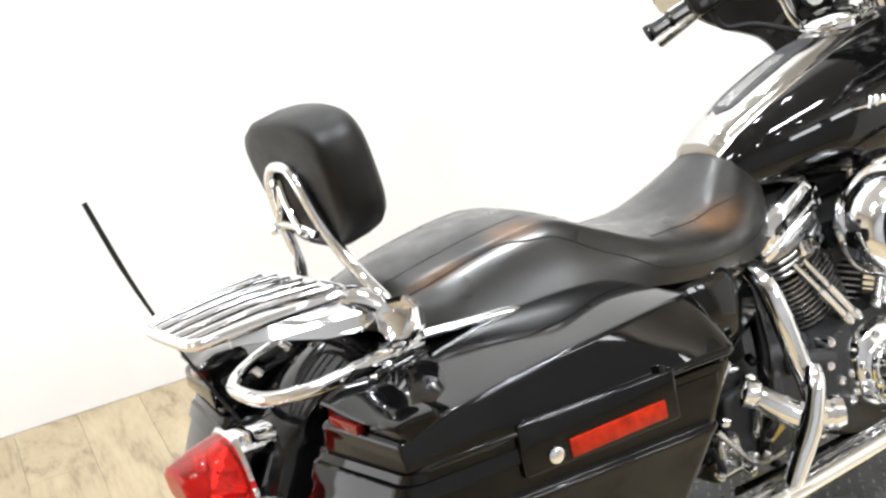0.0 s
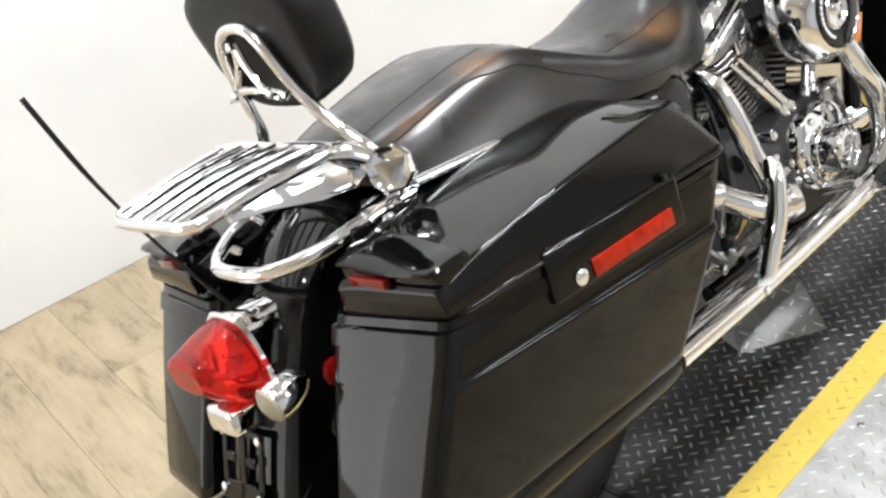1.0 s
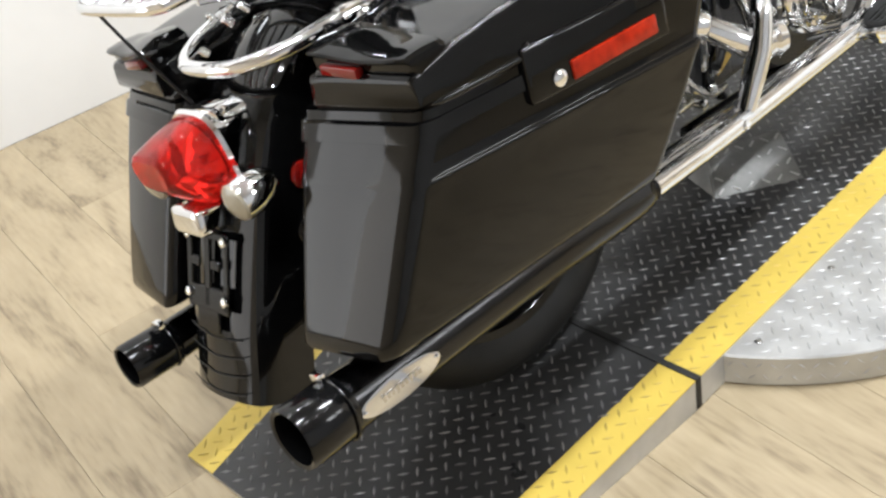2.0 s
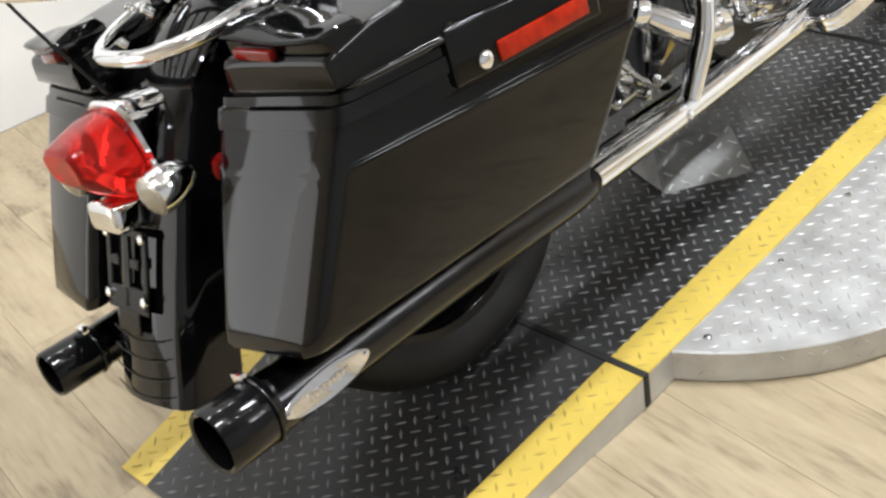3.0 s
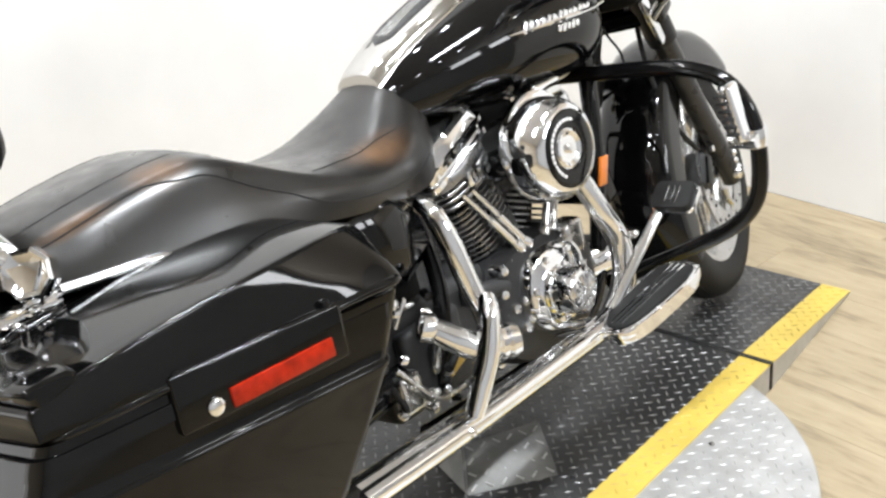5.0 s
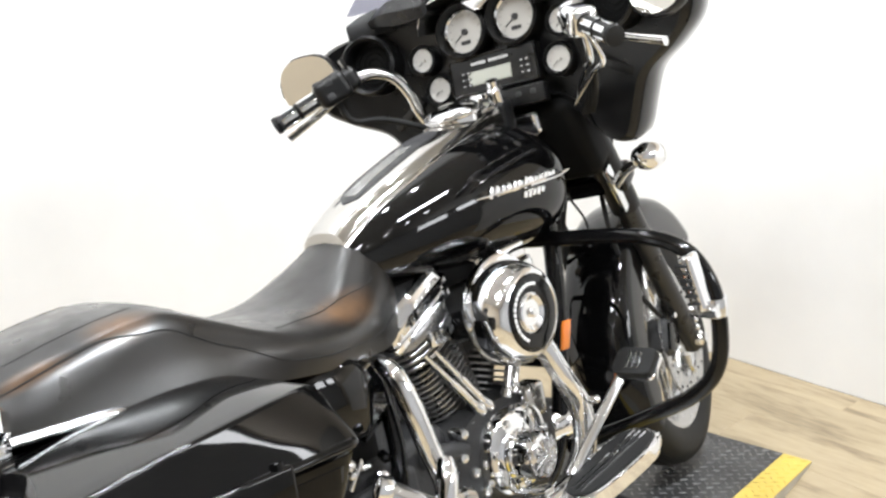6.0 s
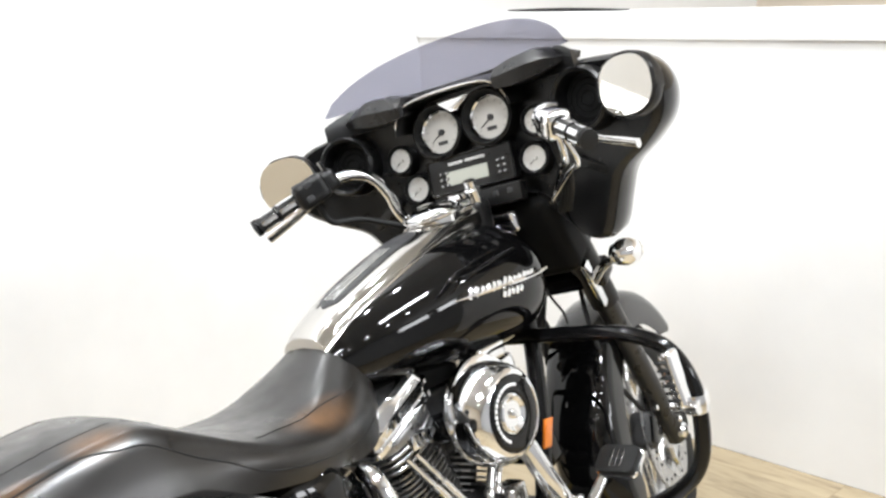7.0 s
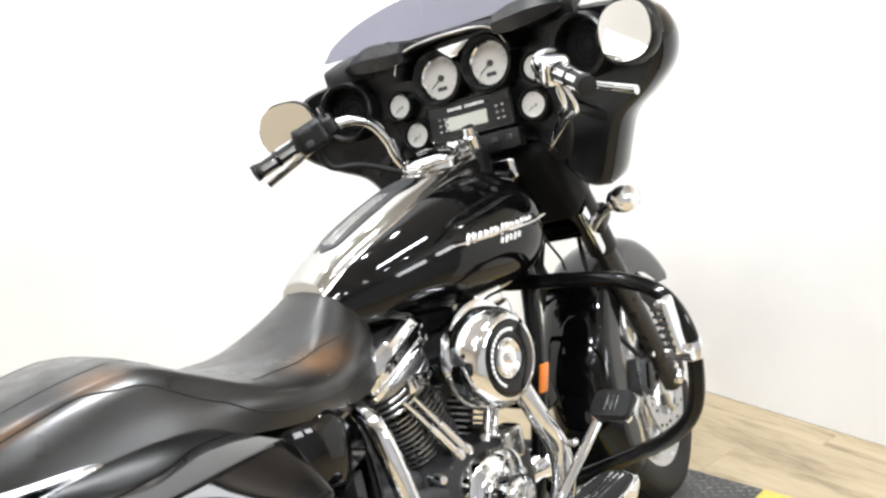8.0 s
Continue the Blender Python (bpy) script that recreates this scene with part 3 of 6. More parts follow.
spart("lower_clamp", box((0.28, 0.07, 0.045), Vector((0, 1.60, 0.30)) + d_fork * 0.50, 0.012, 3, Matrix.Rotation(radians(26), 4, "X")), BLACK_GLOSS, forks)
spart("upper_clamp", box((0.28, 0.07, 0.035), Vector((0, 1.60, 0.30)) + d_fork * 0.72, 0.01, 3, Matrix.Rotation(radians(26), 4, "X")), BLACK_GLOSS, forks)

# turn signals on the fork
for s in (1, -1):
    sig = holder("front_turn_signal", bike)
    tagged(sig, "chrome bullet turn signal on the fork")
    c = Vector((s * 0.225, 1.32, 0.79))
    way = Vector((s * 0.25, 1, -0.1))
    spart("shell", lathe([(0.004, 0.052), (0.016, 0.048), (0.027, 0.032), (0.031, 0.012), (0.031, -0.006), (0.029, -0.012)], 28, toward(c, -way)), CHROME, sig, "chrome bullet housing")
    spart("lens", lathe([(0.029, 0), (0.027, 0.006), (0.016, 0.012), (0.002, 0.014)], 28, toward(c + way * 0.012, way)), SMOKE_LENS, sig, "smoked lens")
    spart("stem", tube([c, c - Vector((s * 0.06, 0, 0.02)), c - Vector((s * 0.11, -0.02, 0.06))], 0.011, 12, 5), CHROME, sig)
    spart("bracket", box((0.012, 0.03, 0.12), c - Vector((s * 0.105, -0.02, 0.06)), 0.005, 2, Matrix.Rotation(radians(26), 4, "X")), CHROME, sig)

# ---- tank, console, seat ----


def ring_at(y, w, zm, zt, zb, n=2.3, k=44):
    out = []
    for x, v in superellipse(w, 1.0, n, k):
        out.append((x, y, zm + v * ((zt - zm) if v > 0 else (zm - zb))))
    return out


def interp(rows, steps):
    """Smooth rows of numbers in between."""
    out = []
    for i in range(len(rows) - 1):
        a, b, c, d = rows[max(i - 1, 0)], rows[i], rows[i + 1], rows[min(i + 2, len(rows) - 1)]
        for j in range(steps):
            t = j / steps
            out.append([0.5 * (2 * q + (r - p) * t + (2 * p - 5 * q + 4 * r - s) * t * t + (3 * q - p - 3 * r + s) * t ** 3) for p, q, r, s in zip(a, b, c, d)])
    out.append(list(rows[-1]))
    return out


TANK_ROWS = [(0.585, 0.04, 0.775, 0.80, 0.745), (0.61, 0.078, 0.782, 0.832, 0.73), (0.70, 0.122, 0.793, 0.875, 0.716), (0.80, 0.151, 0.802, 0.908, 0.703), (0.90, 0.168, 0.808, 0.934, 0.692),
             (1.0, 0.177, 0.812, 0.948, 0.685), (1.08, 0.174, 0.813, 0.946, 0.685), (1.14, 0.157, 0.812, 0.928, 0.694), (1.18, 0.126, 0.812, 0.90, 0.72), (1.2, 0.06, 0.815, 0.86, 0.77)]
part("fuel_tank", loft(bmesh.new(), [ring_at(y, w, zm, zt, zb) for y, w, zm, zt, zb in interp(TANK_ROWS, 4)]), PAINT, bike, "gloss black fuel tank", 60)


def tank_top(y):
    rows = interp(TANK_ROWS, 8)
    return float(np.interp(y, [r[0] for r in rows], [r[3] for r in rows]))


console = holder("tank_console", bike)
tagged(console, "chrome tank console with a ribbed dark insert")
rings = []
for i in range(25):
    t = i / 24
    y = 0.60 + 0.50 * t
    w = 0.054 + 0.014 * math.sin(math.pi * min(t * 1.15, 1)) + 0.006 * t
    z = tank_top(y) - 0.008 + 0.03 * max(0.0, (t - 0.62) / 0.38) ** 1.5
    ring = []
    for u, h in ((-1.05, -0.02), (-1.02, 0.0), (-0.95, 0.01), (-0.8, 0.018), (-0.5, 0.025), (0, 0.028), (0.5, 0.025), (0.8, 0.018), (0.95, 0.01), (1.02, 0.0), (1.05, -0.02)):
        ring.append((u * w, y, z + h))
    rings.append(ring)
part("console_shell", loft(bmesh.new(), rings), CONSOLE, console, "chrome console shell", 50)
rings = []
for i in range(17):
    t = i / 16
    y = 0.665 + 0.285 * t
    w = 0.03 * (1 - (2 * t - 1) ** 6) ** 0.5 + 0.001
    z = tank_top(y) + 0.0185
    rings.append([(-w, y, z - 0.006), (-w, y, z + 0.002), (0, y, z + 0.0035), (w, y, z + 0.002), (w, y, z - 0.006)])
part("console_insert", loft(bmesh.new(), rings), BRACKET, console, "dark grey console insert", 60)
for u in (-0.012, -0.004, 0.004, 0.012):
    part("insert_rib", tube([(u, y, tank_top(y) + 0.0225) for y in (0.685, 0.74, 0.80, 0.86)], 0.0016, 6, 4), CHROME_DULL, console)
part("fuel_cap", lathe([(0.056, -0.02), (0.058, 0.0), (0.056, 0.008), (0.045, 0.014), (0.015, 0.018), (0.002, 0.0185)], 40, toward((0, 1.02, 0.984), (0, -0.2, 1))), CHROME, console, "chrome fuel door")
part("cap_rim", tube([(0.061 * math.cos(a), 1.02 + 0.06 * math.sin(a), 0.986 + 0.012 * math.sin(a)) for a in (2 * math.pi * k / 12 for k in range(12))], 0.004, 8, 3, True), CHROME, console)
part("hinge_block", box((0.03, 0.02, 0.012), (0.03, 1.07, 1.004), 0.003), CHROME, console)
part("ignition_switch", lathe([(0.017, -0.03), (0.017, 0.03), (0.013, 0.035), (0.013, 0.05), (0.006, 0.052)], 20, toward((0.045, 1.11, 0.985), (0.1, -0.3, 1))), CHROME, console, "chrome ignition switch")
part("console_front", box((0.13, 0.05, 0.07), (0, 1.115, 0.955), 0.016, 3), PLASTIC, console)

# raised tank badge: two rows of chrome bars and a long chrome underline
for s in (1, -1):
    badge = holder("tank_badge", bike)
    tagged(badge, "chrome script badge on the tank")

    def on_tank(y, z):
        row = min(interp(TANK_ROWS, 8), key=lambda r: abs(r[0] - y))
        v = (z - row[2]) / ((row[3] - row[2]) if z > row[2] else (row[2] - row[4]))
        return Vector((s * row[1] * max(0.0, 1 - abs(v) ** 2.3) ** (1 / 2.3), y, z))

    part("badge_line", tube([on_tank(y, 0.835 - (y - 0.85) * 0.03) for y in (0.85, 0.9, 0.97, 1.04, 1.10)] + [Vector((s * 0.175, 1.13, 0.831))], [0.001, 0.004, 0.005, 0.005, 0.002], 8, 5), CHROME, badge)
    for k in range(13):
        y = 0.89 + k * 0.0155
        h = 0.0085 + 0.004 * (k in (0, 6)) + 0.002 * (k % 3 == 1)
        c = on_tank(y, 0.84 - (y - 0.85) * 0.03) + Vector((s * 0.001, 0, 0))
        part("badge_bar", box((0.004, 0.0105 + 0.003 * (k % 2), 2 * h), c, 0.0015, 1, Matrix.Rotation(radians(-30), 4, "X")), CHROME, badge)
    for k in range(5):
        y = 0.975 + k * 0.0135
        c = on_tank(y, 0.819 - (y - 0.85) * 0.03) + Vector((s * 0.001, 0, 0))
        part("badge_bar", box((0.004, 0.010, 0.014 + 0.004 * (k % 2)), c, 0.0015, 1, Matrix.Rotation(radians(-30), 4, "X")), CHROME, badge)

# seat: y, top, half width, edge height, lower half width, lower edge
SEAT_ROWS = [(-0.188, 0.795, 0.05, 0.79, 0.05, 0.782), (-0.172, 0.822, 0.10, 0.80, 0.105, 0.772), (-0.10, 0.842, 0.125, 0.812, 0.158, 0.756), (0.0, 0.856, 0.133, 0.830, 0.173, 0.742), (0.09, 0.861, 0.137, 0.841, 0.179, 0.728),
             (0.155, 0.855, 0.141, 0.837, 0.183, 0.718), (0.235, 0.812, 0.151, 0.798, 0.185, 0.702), (0.32, 0.772, 0.172, 0.752, 0.186, 0.682), (0.40, 0.757, 0.178, 0.728, 0.18, 0.666), (0.48, 0.768, 0.162, 0.716, 0.164, 0.655),
             (0.56, 0.804, 0.136, 0.725, 0.138, 0.642), (0.61, 0.831, 0.112, 0.742, 0.117, 0.643), (0.64, 0.839, 0.096, 0.752, 0.102, 0.652), (0.662, 0.837, 0.08, 0.757, 0.087, 0.664), (0.68, 0.827, 0.062, 0.757, 0.069, 0.678), (0.691, 0.81, 0.044, 0.752, 0.05, 0.695), (0.6975, 0.785, 0.025, 0.745, 0.03, 0.715)]


def flank(y, w, ze, wb, zb):
    """Two points down the seat's side: flat beside the pillion, fuller towards the nose."""
    full = min(max((y - 0.15) / 0.2, 0.0), 1.0)
    return ((w + 0.36 * (wb - w) + 0.05 * w * full, ze - 0.25 * (ze - zb)), (w + 0.72 * (wb - w) + 0.04 * w * full, ze - 0.6 * (ze - zb)))


rings = []
for y, zt, w, ze, wb, zb in interp(SEAT_ROWS, 4):
    half = [(0, zt), (0.35 * w, zt - 0.05 * (zt - ze)), (0.65 * w, zt - 0.28 * (zt - ze)), (0.88 * w, zt - 0.66 * (zt - ze)), (w, ze), *flank(y, w, ze, wb, zb), (wb, zb), (0.6 * wb, zb - 0.004)]
    ring = [(x, y, z) for x, z in half] + [(-x, y, z) for x, z in half[::-1] if x > 0]
    rings.append(ring)
seat = part("seat", loft(bmesh.new(), rings), VINYL, bike, "black vinyl two-up seat", 70)
for s in (1, -1):
    rows = interp(SEAT_ROWS, 2)[3:-5]
    fine = interp(SEAT_ROWS, 4)

    def on_seat(y, u):
        """A point of the seat's skin; u runs from the middle (0) over the edge (1) down to the hem (2)."""
        _, zt, w, ze, wb, zb = min(fine, key=lambda r: abs(r[0] - y))
        upper, lower = flank(_, w, ze, wb, zb)
        knots = [(0, 0, zt), (0.35, 0.35 * w, zt - 0.05 * (zt - ze)), (0.65, 0.65 * w, zt - 0.28 * (zt - ze)), (0.88, 0.88 * w, zt - 0.66 * (zt - ze)), (1, w, ze),
                 (1.25, *upper), (1.6, *lower), (2, wb, zb)]
        for (u0, x0, z0), (u1, x1, z1) in zip(knots, knots[1:]):
            if u0 <= u <= u1:
                k = (u - u0) / (u1 - u0)
                return (s * (x0 + (x1 - x0) * k), _, z0 + (z1 - z0) * k)

    def seam(stops, r):
        pts = []
        for row in fine:
            if stops[0][0] <= row[0] <= stops[-1][0]:
                for (a, ua), (b, ub) in zip(stops, stops[1:]):
                    if a <= row[0] <= b:
                        k = (row[0] - a) / (b - a)
                        pts.append(on_seat(row[0], ua + (ub - ua) * k * k * (3 - 2 * k)))
                        break
        part("piping", tube(pts, r, 6, 1), STITCH, seat)

    seam(((-0.15, 1.0), (0.03, 1.0), (0.12, 1.15), (0.235, 1.38), (0.32, 1.57), (0.62, 1.57)), 0.0014)
    seam(((0.325, 0.8), (0.40, 0.68), (0.48, 0.72), (0.60, 0.9)), 0.0011)
    part("piping", tube([(s * 0.65 * w, y, zt - 0.28 * (zt - ze) - 0.0006) for y, zt, w, ze, wb, zb in rows[:9]], 0.0014, 6, 1), STITCH, seat)
for k in range(4):
    q = 0.03 + 0.014 * k
    part("stitch_line", tube([(-0.07 - 0.4 * q, -0.09 + q * 0.5, 0.838), (-0.02, -0.135 + q, 0.835), (0.03, -0.135 + q, 0.8345), (0.085 + 0.3 * q, -0.09 + q * 0.5, 0.828)], 0.0014, 6, 6), STITCH, seat)

# side covers and rear frame
for s in (1, -1):
    rings = []
    for y, z0, z1, x in ((0.30, 0.56, 0.66, 0.17), (0.36, 0.53, 0.69, 0.185), (0.44, 0.52, 0.68, 0.19), (0.50, 0.54, 0.64, 0.18)):
        rings.append([(s * 0.06, y, z0), (s * 0.06, y, z1), (s * (x - 0.02), y, z1), (s * x, y, z1 - 0.03), (s * x, y, z0 + 0.03), (s * (x - 0.02), y, z0)])
    part("side_cover", loft(bmesh.new(), rings if s > 0 else [r[::-1] for r in rings]), PAINT, bike, "gloss black side cover", 80)

# ---- saddlebags, rack, backrest ----
# z, inner x, outer x, rear y, front y, corner radius
BAG_ROWS = [(0.393, 0.198, 0.384, -0.484, 0.038, 0.026), (0.396, 0.189, 0.397, -0.494, 0.046, 0.028), (0.403, 0.185, 0.402, -0.495, 0.05, 0.028), (0.46, 0.181, 0.4165, -0.4631, 0.0851, 0.028), (0.5, 0.178, 0.4255, -0.4407, 0.1097, 0.028), (0.552, 0.174, 0.4345, -0.4116, 0.1417, 0.028), (0.563, 0.173, 0.4375, -0.4055, 0.1484, 0.028), (0.5685, 0.172, 0.4395, -0.4024, 0.1518, 0.028), (0.5712, 0.172, 0.4393, -0.4009, 0.1535, 0.028), (0.5738, 0.171, 0.4362, -0.3994, 0.1551, 0.028), (0.5755, 0.171, 0.4322, -0.3985, 0.1561, 0.028), (0.5785, 0.171, 0.4312, -0.3968, 0.158, 0.028), (0.655, 0.168, 0.431, -0.354, 0.205, 0.028)]
LIP_ROWS = [(0.652, 0.18, 0.43, -0.343, 0.203, 0.026), (0.658, 0.18, 0.432, -0.345, 0.205, 0.026), (0.6598, 0.18, 0.4365, -0.349, 0.209, 0.026), (0.663, 0.18, 0.438, -0.35, 0.21, 0.026), (0.667, 0.18, 0.4365, -0.348, 0.209, 0.026), (0.671, 0.18, 0.4325, -0.344, 0.207, 0.026), (0.673, 0.19, 0.42, -0.331, 0.195, 0.026)]
# lid, from rear to front: y, top height, crease x, crease height
LID_ROWS = [(-0.336, 0.704, 0.380, 0.699), (-0.335, 0.72, 0.384, 0.709), (-0.331, 0.728, 0.386, 0.714), (-0.3254, 0.735, 0.387, 0.7165), (-0.29, 0.748, 0.389, 0.723), (-0.26, 0.757, 0.391, 0.729), (-0.22, 0.763, 0.395, 0.7325), (-0.18, 0.769, 0.397, 0.736), (-0.12, 0.774, 0.399, 0.7395),
            (-0.06, 0.776, 0.4, 0.742), (0, 0.775, 0.399, 0.742), (0.06, 0.771, 0.397, 0.742), (0.11, 0.766, 0.392, 0.7405), (0.15, 0.759, 0.384, 0.737), (0.18, 0.751, 0.374, 0.733), (0.193, 0.75, 0.369, 0.73), (0.2, 0.741, 0.37, 0.724), (0.205, 0.724, 0.376, 0.71)]


def finer(rows):
    out = [rows[0]]
    for a, b in zip(rows, rows[1:]):
        steps = max(1, round((b[0] - a[0]) / 0.016))
        out += [tuple(p + (q - p) * k / steps for p, q in zip(a, b)) for k in range(1, steps + 1)]
    return out


REAR_SLANT = 0.108


def narrowing(z):
    """How much narrower the bag is at its rear end."""
    return float(np.interp(z, (0.40, 0.66), (0.053, 0.049)))


def bag_rings(rows, tilt, bulged=False):
    out = []
    for z, x0, x1, y0, y1, r in rows:
        ring = []
        for x, y in round_rect(x0, x1, y0, y1, r):
            if y < 0:                       # the rear face turns outward
                y += 0.018 + REAR_SLANT * (x - 0.2)
                if bulged and x > 0.3:   # the side's bulge runs out towards the rear corner
                    x -= max(0.0, x1 - 0.4053 - 0.102 * (z - 0.403))
            x -= narrowing(z) * (x - x0) / (x1 - x0) * (y1 - y) / (y1 - y0)
            lean = tilt * min(max((z - 0.40) / 0.16, 0.0), 1.0)      # the floor of the bag lies level
            ring.append((x, y, z + lean * (y + 0.07)))
        out.append(ring)
    return out


def lid_rings():
    """The domed lid: a rounded top that breaks at a crease into a flat outer face."""
    out = []
    for y, zt, xc, zc in interp(LID_ROWS, 3):
        xs = 0.432 - 0.044 * (0.207 - y) / 0.56
        zs = 0.667 - 0.045 * (y + 0.07)
        front = max(0.0, (y - 0.18) / 0.025) ** 2 * 0.006
        xi = 0.18 + 0.036 * min(max((-0.2 - y) / 0.11, 0.0), 1.0)
        zr = zc + 0.25 * (zt - zc)
        ring = [(xi - 0.008, y, zs), (xi - 0.008, y, zc - 0.02), (xi - 0.006, y, zc + 0.1 * (zr - zc))]
        for u, g in ((0.0, 0.62), (0.05, 0.82), (0.11, 0.94), (0.18, 0.98), (0.26, 0.94), (0.36, 0.83), (0.48, 0.68), (0.6, 0.525), (0.72, 0.37), (0.84, 0.215)):
            ring.append((xi + (xc - xi) * u, y, zr * g + zc * (1 - g)))
        # the crease is a soft edge that picks up the ceiling lamps
        edge = Vector((xc, zc))
        inner = edge + (Vector((xi, zr)) - edge).normalized() * 0.008
        outer = edge + (Vector((xs, zs)) - edge).normalized() * 0.006
        for k in range(6):
            q = k / 5
            p = inner * (1 - q) ** 2 + edge * 2 * q * (1 - q) + outer * q * q
            ring.append((p.x, y, p.y))
        for u, b in ((0.35, 0.001), (0.6, 0.0015), (0.8, 0.001), (1.0, 0.0)):
            ring.append((xc + (xs - xc) * u + b - front, y, zc + (zs - zc) * u + b * 0.6))
        turn = REAR_SLANT * min(max((-0.1 - y) / 0.236, 0.0), 1.0)
        out.append([(x, y + turn * (x - 0.2), z) for x, y, z in ring])
    return out


def shifted_left(bm):
    """The left bag hangs a little closer in than the right one."""
    bmesh.ops.translate(mirrored(bm), vec=(0.07, -0.028, 0), verts=bm.verts)
    return bm


for s in (1, -1):
    bag = holder("saddlebag", bike)
    tagged(bag, "hard gloss black saddlebag")
    fl = (lambda b: b) if s > 0 else shifted_left
    part("body", fl(loft(bmesh.new(), bag_rings(finer(BAG_ROWS), -0.058, True))), PAINT, bag, "gloss black saddlebag body", 44)
    lid = part("lid", fl(loft(bmesh.new(), lid_rings())), PAINT, bag, "gloss black domed lid", 50)
    part("lip", fl(loft(bmesh.new(), bag_rings(LIP_ROWS, -0.045))), PAINT, lid, "", 50)
    part("seam_gasket", fl(loft(bmesh.new(), bag_rings([(0.6545, 0.183, 0.426, -0.35, 0.201, 0.03), (0.6615, 0.183, 0.426, -0.35, 0.201, 0.03)], -0.047))), DARK, bag)
    latch = part("latch_panel", fl(box((0.014, 0.25, 0.075), (0.413, -0.037, 0.636), 0.006, 3, Matrix.Rotation(radians(-5.5), 4, "Z") @ Matrix.Rotation(radians(-3), 4, "X"))), PAINT, bag, "black latch panel")
    part("reflector", fl(box((0.006, 0.155, 0.026), (0.4235, -0.016, 0.62), 0.003, 2, Matrix.Rotation(radians(-5.5), 4, "Z") @ Matrix.Rotation(radians(-1.5), 4, "X"))), REFLECTOR_RED, latch, "long red-orange reflector")
    part("lock", fl(lathe([(0.011, 0), (0.011, 0.004), (0.008, 0.006), (0.001, 0.0062)], 20, toward((0.4115, -0.115, 0.622), (1, -0.1, 0)))), CHROME, latch, "round chrome lock")
    part("hook", fl(box((0.010, 0.011, 0.02), (0.401, -0.147, 0.674), 0.003)), BLACK_GLOSS, latch)
    part("hook", fl(box((0.010, 0.011, 0.02), (0.424, 0.07, 0.667), 0.003)), BLACK_GLOSS, latch)
    # lid filler with its small red lens facing the rear
    rings = []
    for x, ze, top, yb in ((0.222, 0.744, 0.0, -0.262), (0.226, 0.749, 0.008, -0.25), (0.25, 0.746, 0.010, -0.243), (0.285, 0.7395, 0.011, -0.24), (0.315, 0.7365, 0.008, -0.24), (0.35, 0.7365, 0.005, -0.242), (0.376, 0.7375, 0.003, -0.244), (0.384, 0.736, 0.002, -0.246), (0.388, 0.732, 0.001, -0.25)):
        yr = -0.337 + REAR_SLANT * (x - 0.2) + max(0.0, x - 0.376) ** 2 * 40
        rings.append([(x, yr + 0.012, 0.708), (x, yr + 0.010, ze - 0.006), (x, yr + 0.002, ze - 0.005), (x, yr, ze - 0.002), (x, yr + 0.002, ze + 0.001), (x, yr + 0.006, ze + 0.003), (x, yr + 0.03, ze + 0.002 + top), (x, yb - 0.012, ze + top), (x, yb - 0.003, ze - 0.004), (x, yb, 0.708)])
    part("rear_crown", fl(loft(bmesh.new(), rings)), PAINT, bag, "faceted crown over the rear lens", 24)
    across = Matrix.Rotation(math.atan(REAR_SLANT), 4, "Z") @ Matrix.Rotation(radians(5.5), 4, "Y")
    part("rear_lens", fl(box((0.062, 0.014, 0.0135), (0.274, -0.3255, 0.7245), 0.003, 2, across)), DARK_RED, bag, "dark red rear lens")
    part("rim", fl(loft(bmesh.new(), bag_rings([(0.620, 0.168, 0.425, -0.372, 0.18, 0.028), (0.623, 0.165, 0.432, -0.377, 0.185, 0.03), (0.643, 0.165, 0.432, -0.3665, 0.19, 0.03), (0.646, 0.168, 0.425, -0.36, 0.19, 0.028)], -0.055))), PAINT, bag, "raised band round the top of the bag", 30)
    for hx, hy, hz, hr in ((0.186, -0.205, 0.742, 0.009), (0.196, -0.236, 0.737, 0.0065), (0.207, -0.215, 0.752, 0.006), (0.184, -0.262, 0.72, 0.008), (0.178, -0.175, 0.752, 0.007)):
        part("hinge_bolt", fl(lathe([(hr, -0.012), (hr, 0.004), (hr * 0.7, 0.007), (0.001, 0.008)], 12, toward((hx, hy, hz), (0.5, -0.5, 0.8)))), CHROME, bag)
    part("mount_bracket", fl(tube([(0.17, -0.10, 0.72), (0.185, -0.16, 0.74), (0.19, -0.25, 0.73)], 0.01, 10, 5)), BLACK_GLOSS, bag)

rack = holder("luggage_rack", bike)
tagged(rack, "chrome tubular luggage rack")
RZ = 0.856
part("rack_frame", tube([(x + 0.012, y, z) for x, y, z in [(-0.138, -0.245, RZ), (-0.128, -0.33, RZ), (-0.116, -0.42, RZ - 0.002), (-0.104, -0.438, RZ - 0.003), (-0.07, -0.447, RZ - 0.003), (0.07, -0.447, RZ - 0.003), (0.104, -0.438, RZ - 0.003), (0.116, -0.42, RZ - 0.002), (0.128, -0.33, RZ), (0.138, -0.245, RZ), (0.128, -0.225, RZ), (0.08, -0.22, RZ), (-0.08, -0.22, RZ), (-0.128, -0.225, RZ)]], 0.0088, 12, 5, True), CHROME, rack)
for x in (-0.08, -0.04, 0.0, 0.04, 0.08):
    part("rack_bar", tube([(x * 1.18 + 0.012, -0.222, RZ + 0.003), (x * 1.08 + 0.012, -0.33, RZ + 0.008), (x + 0.012, -0.445, RZ + 0.001)], 0.0056, 10, 6), CHROME, rack)
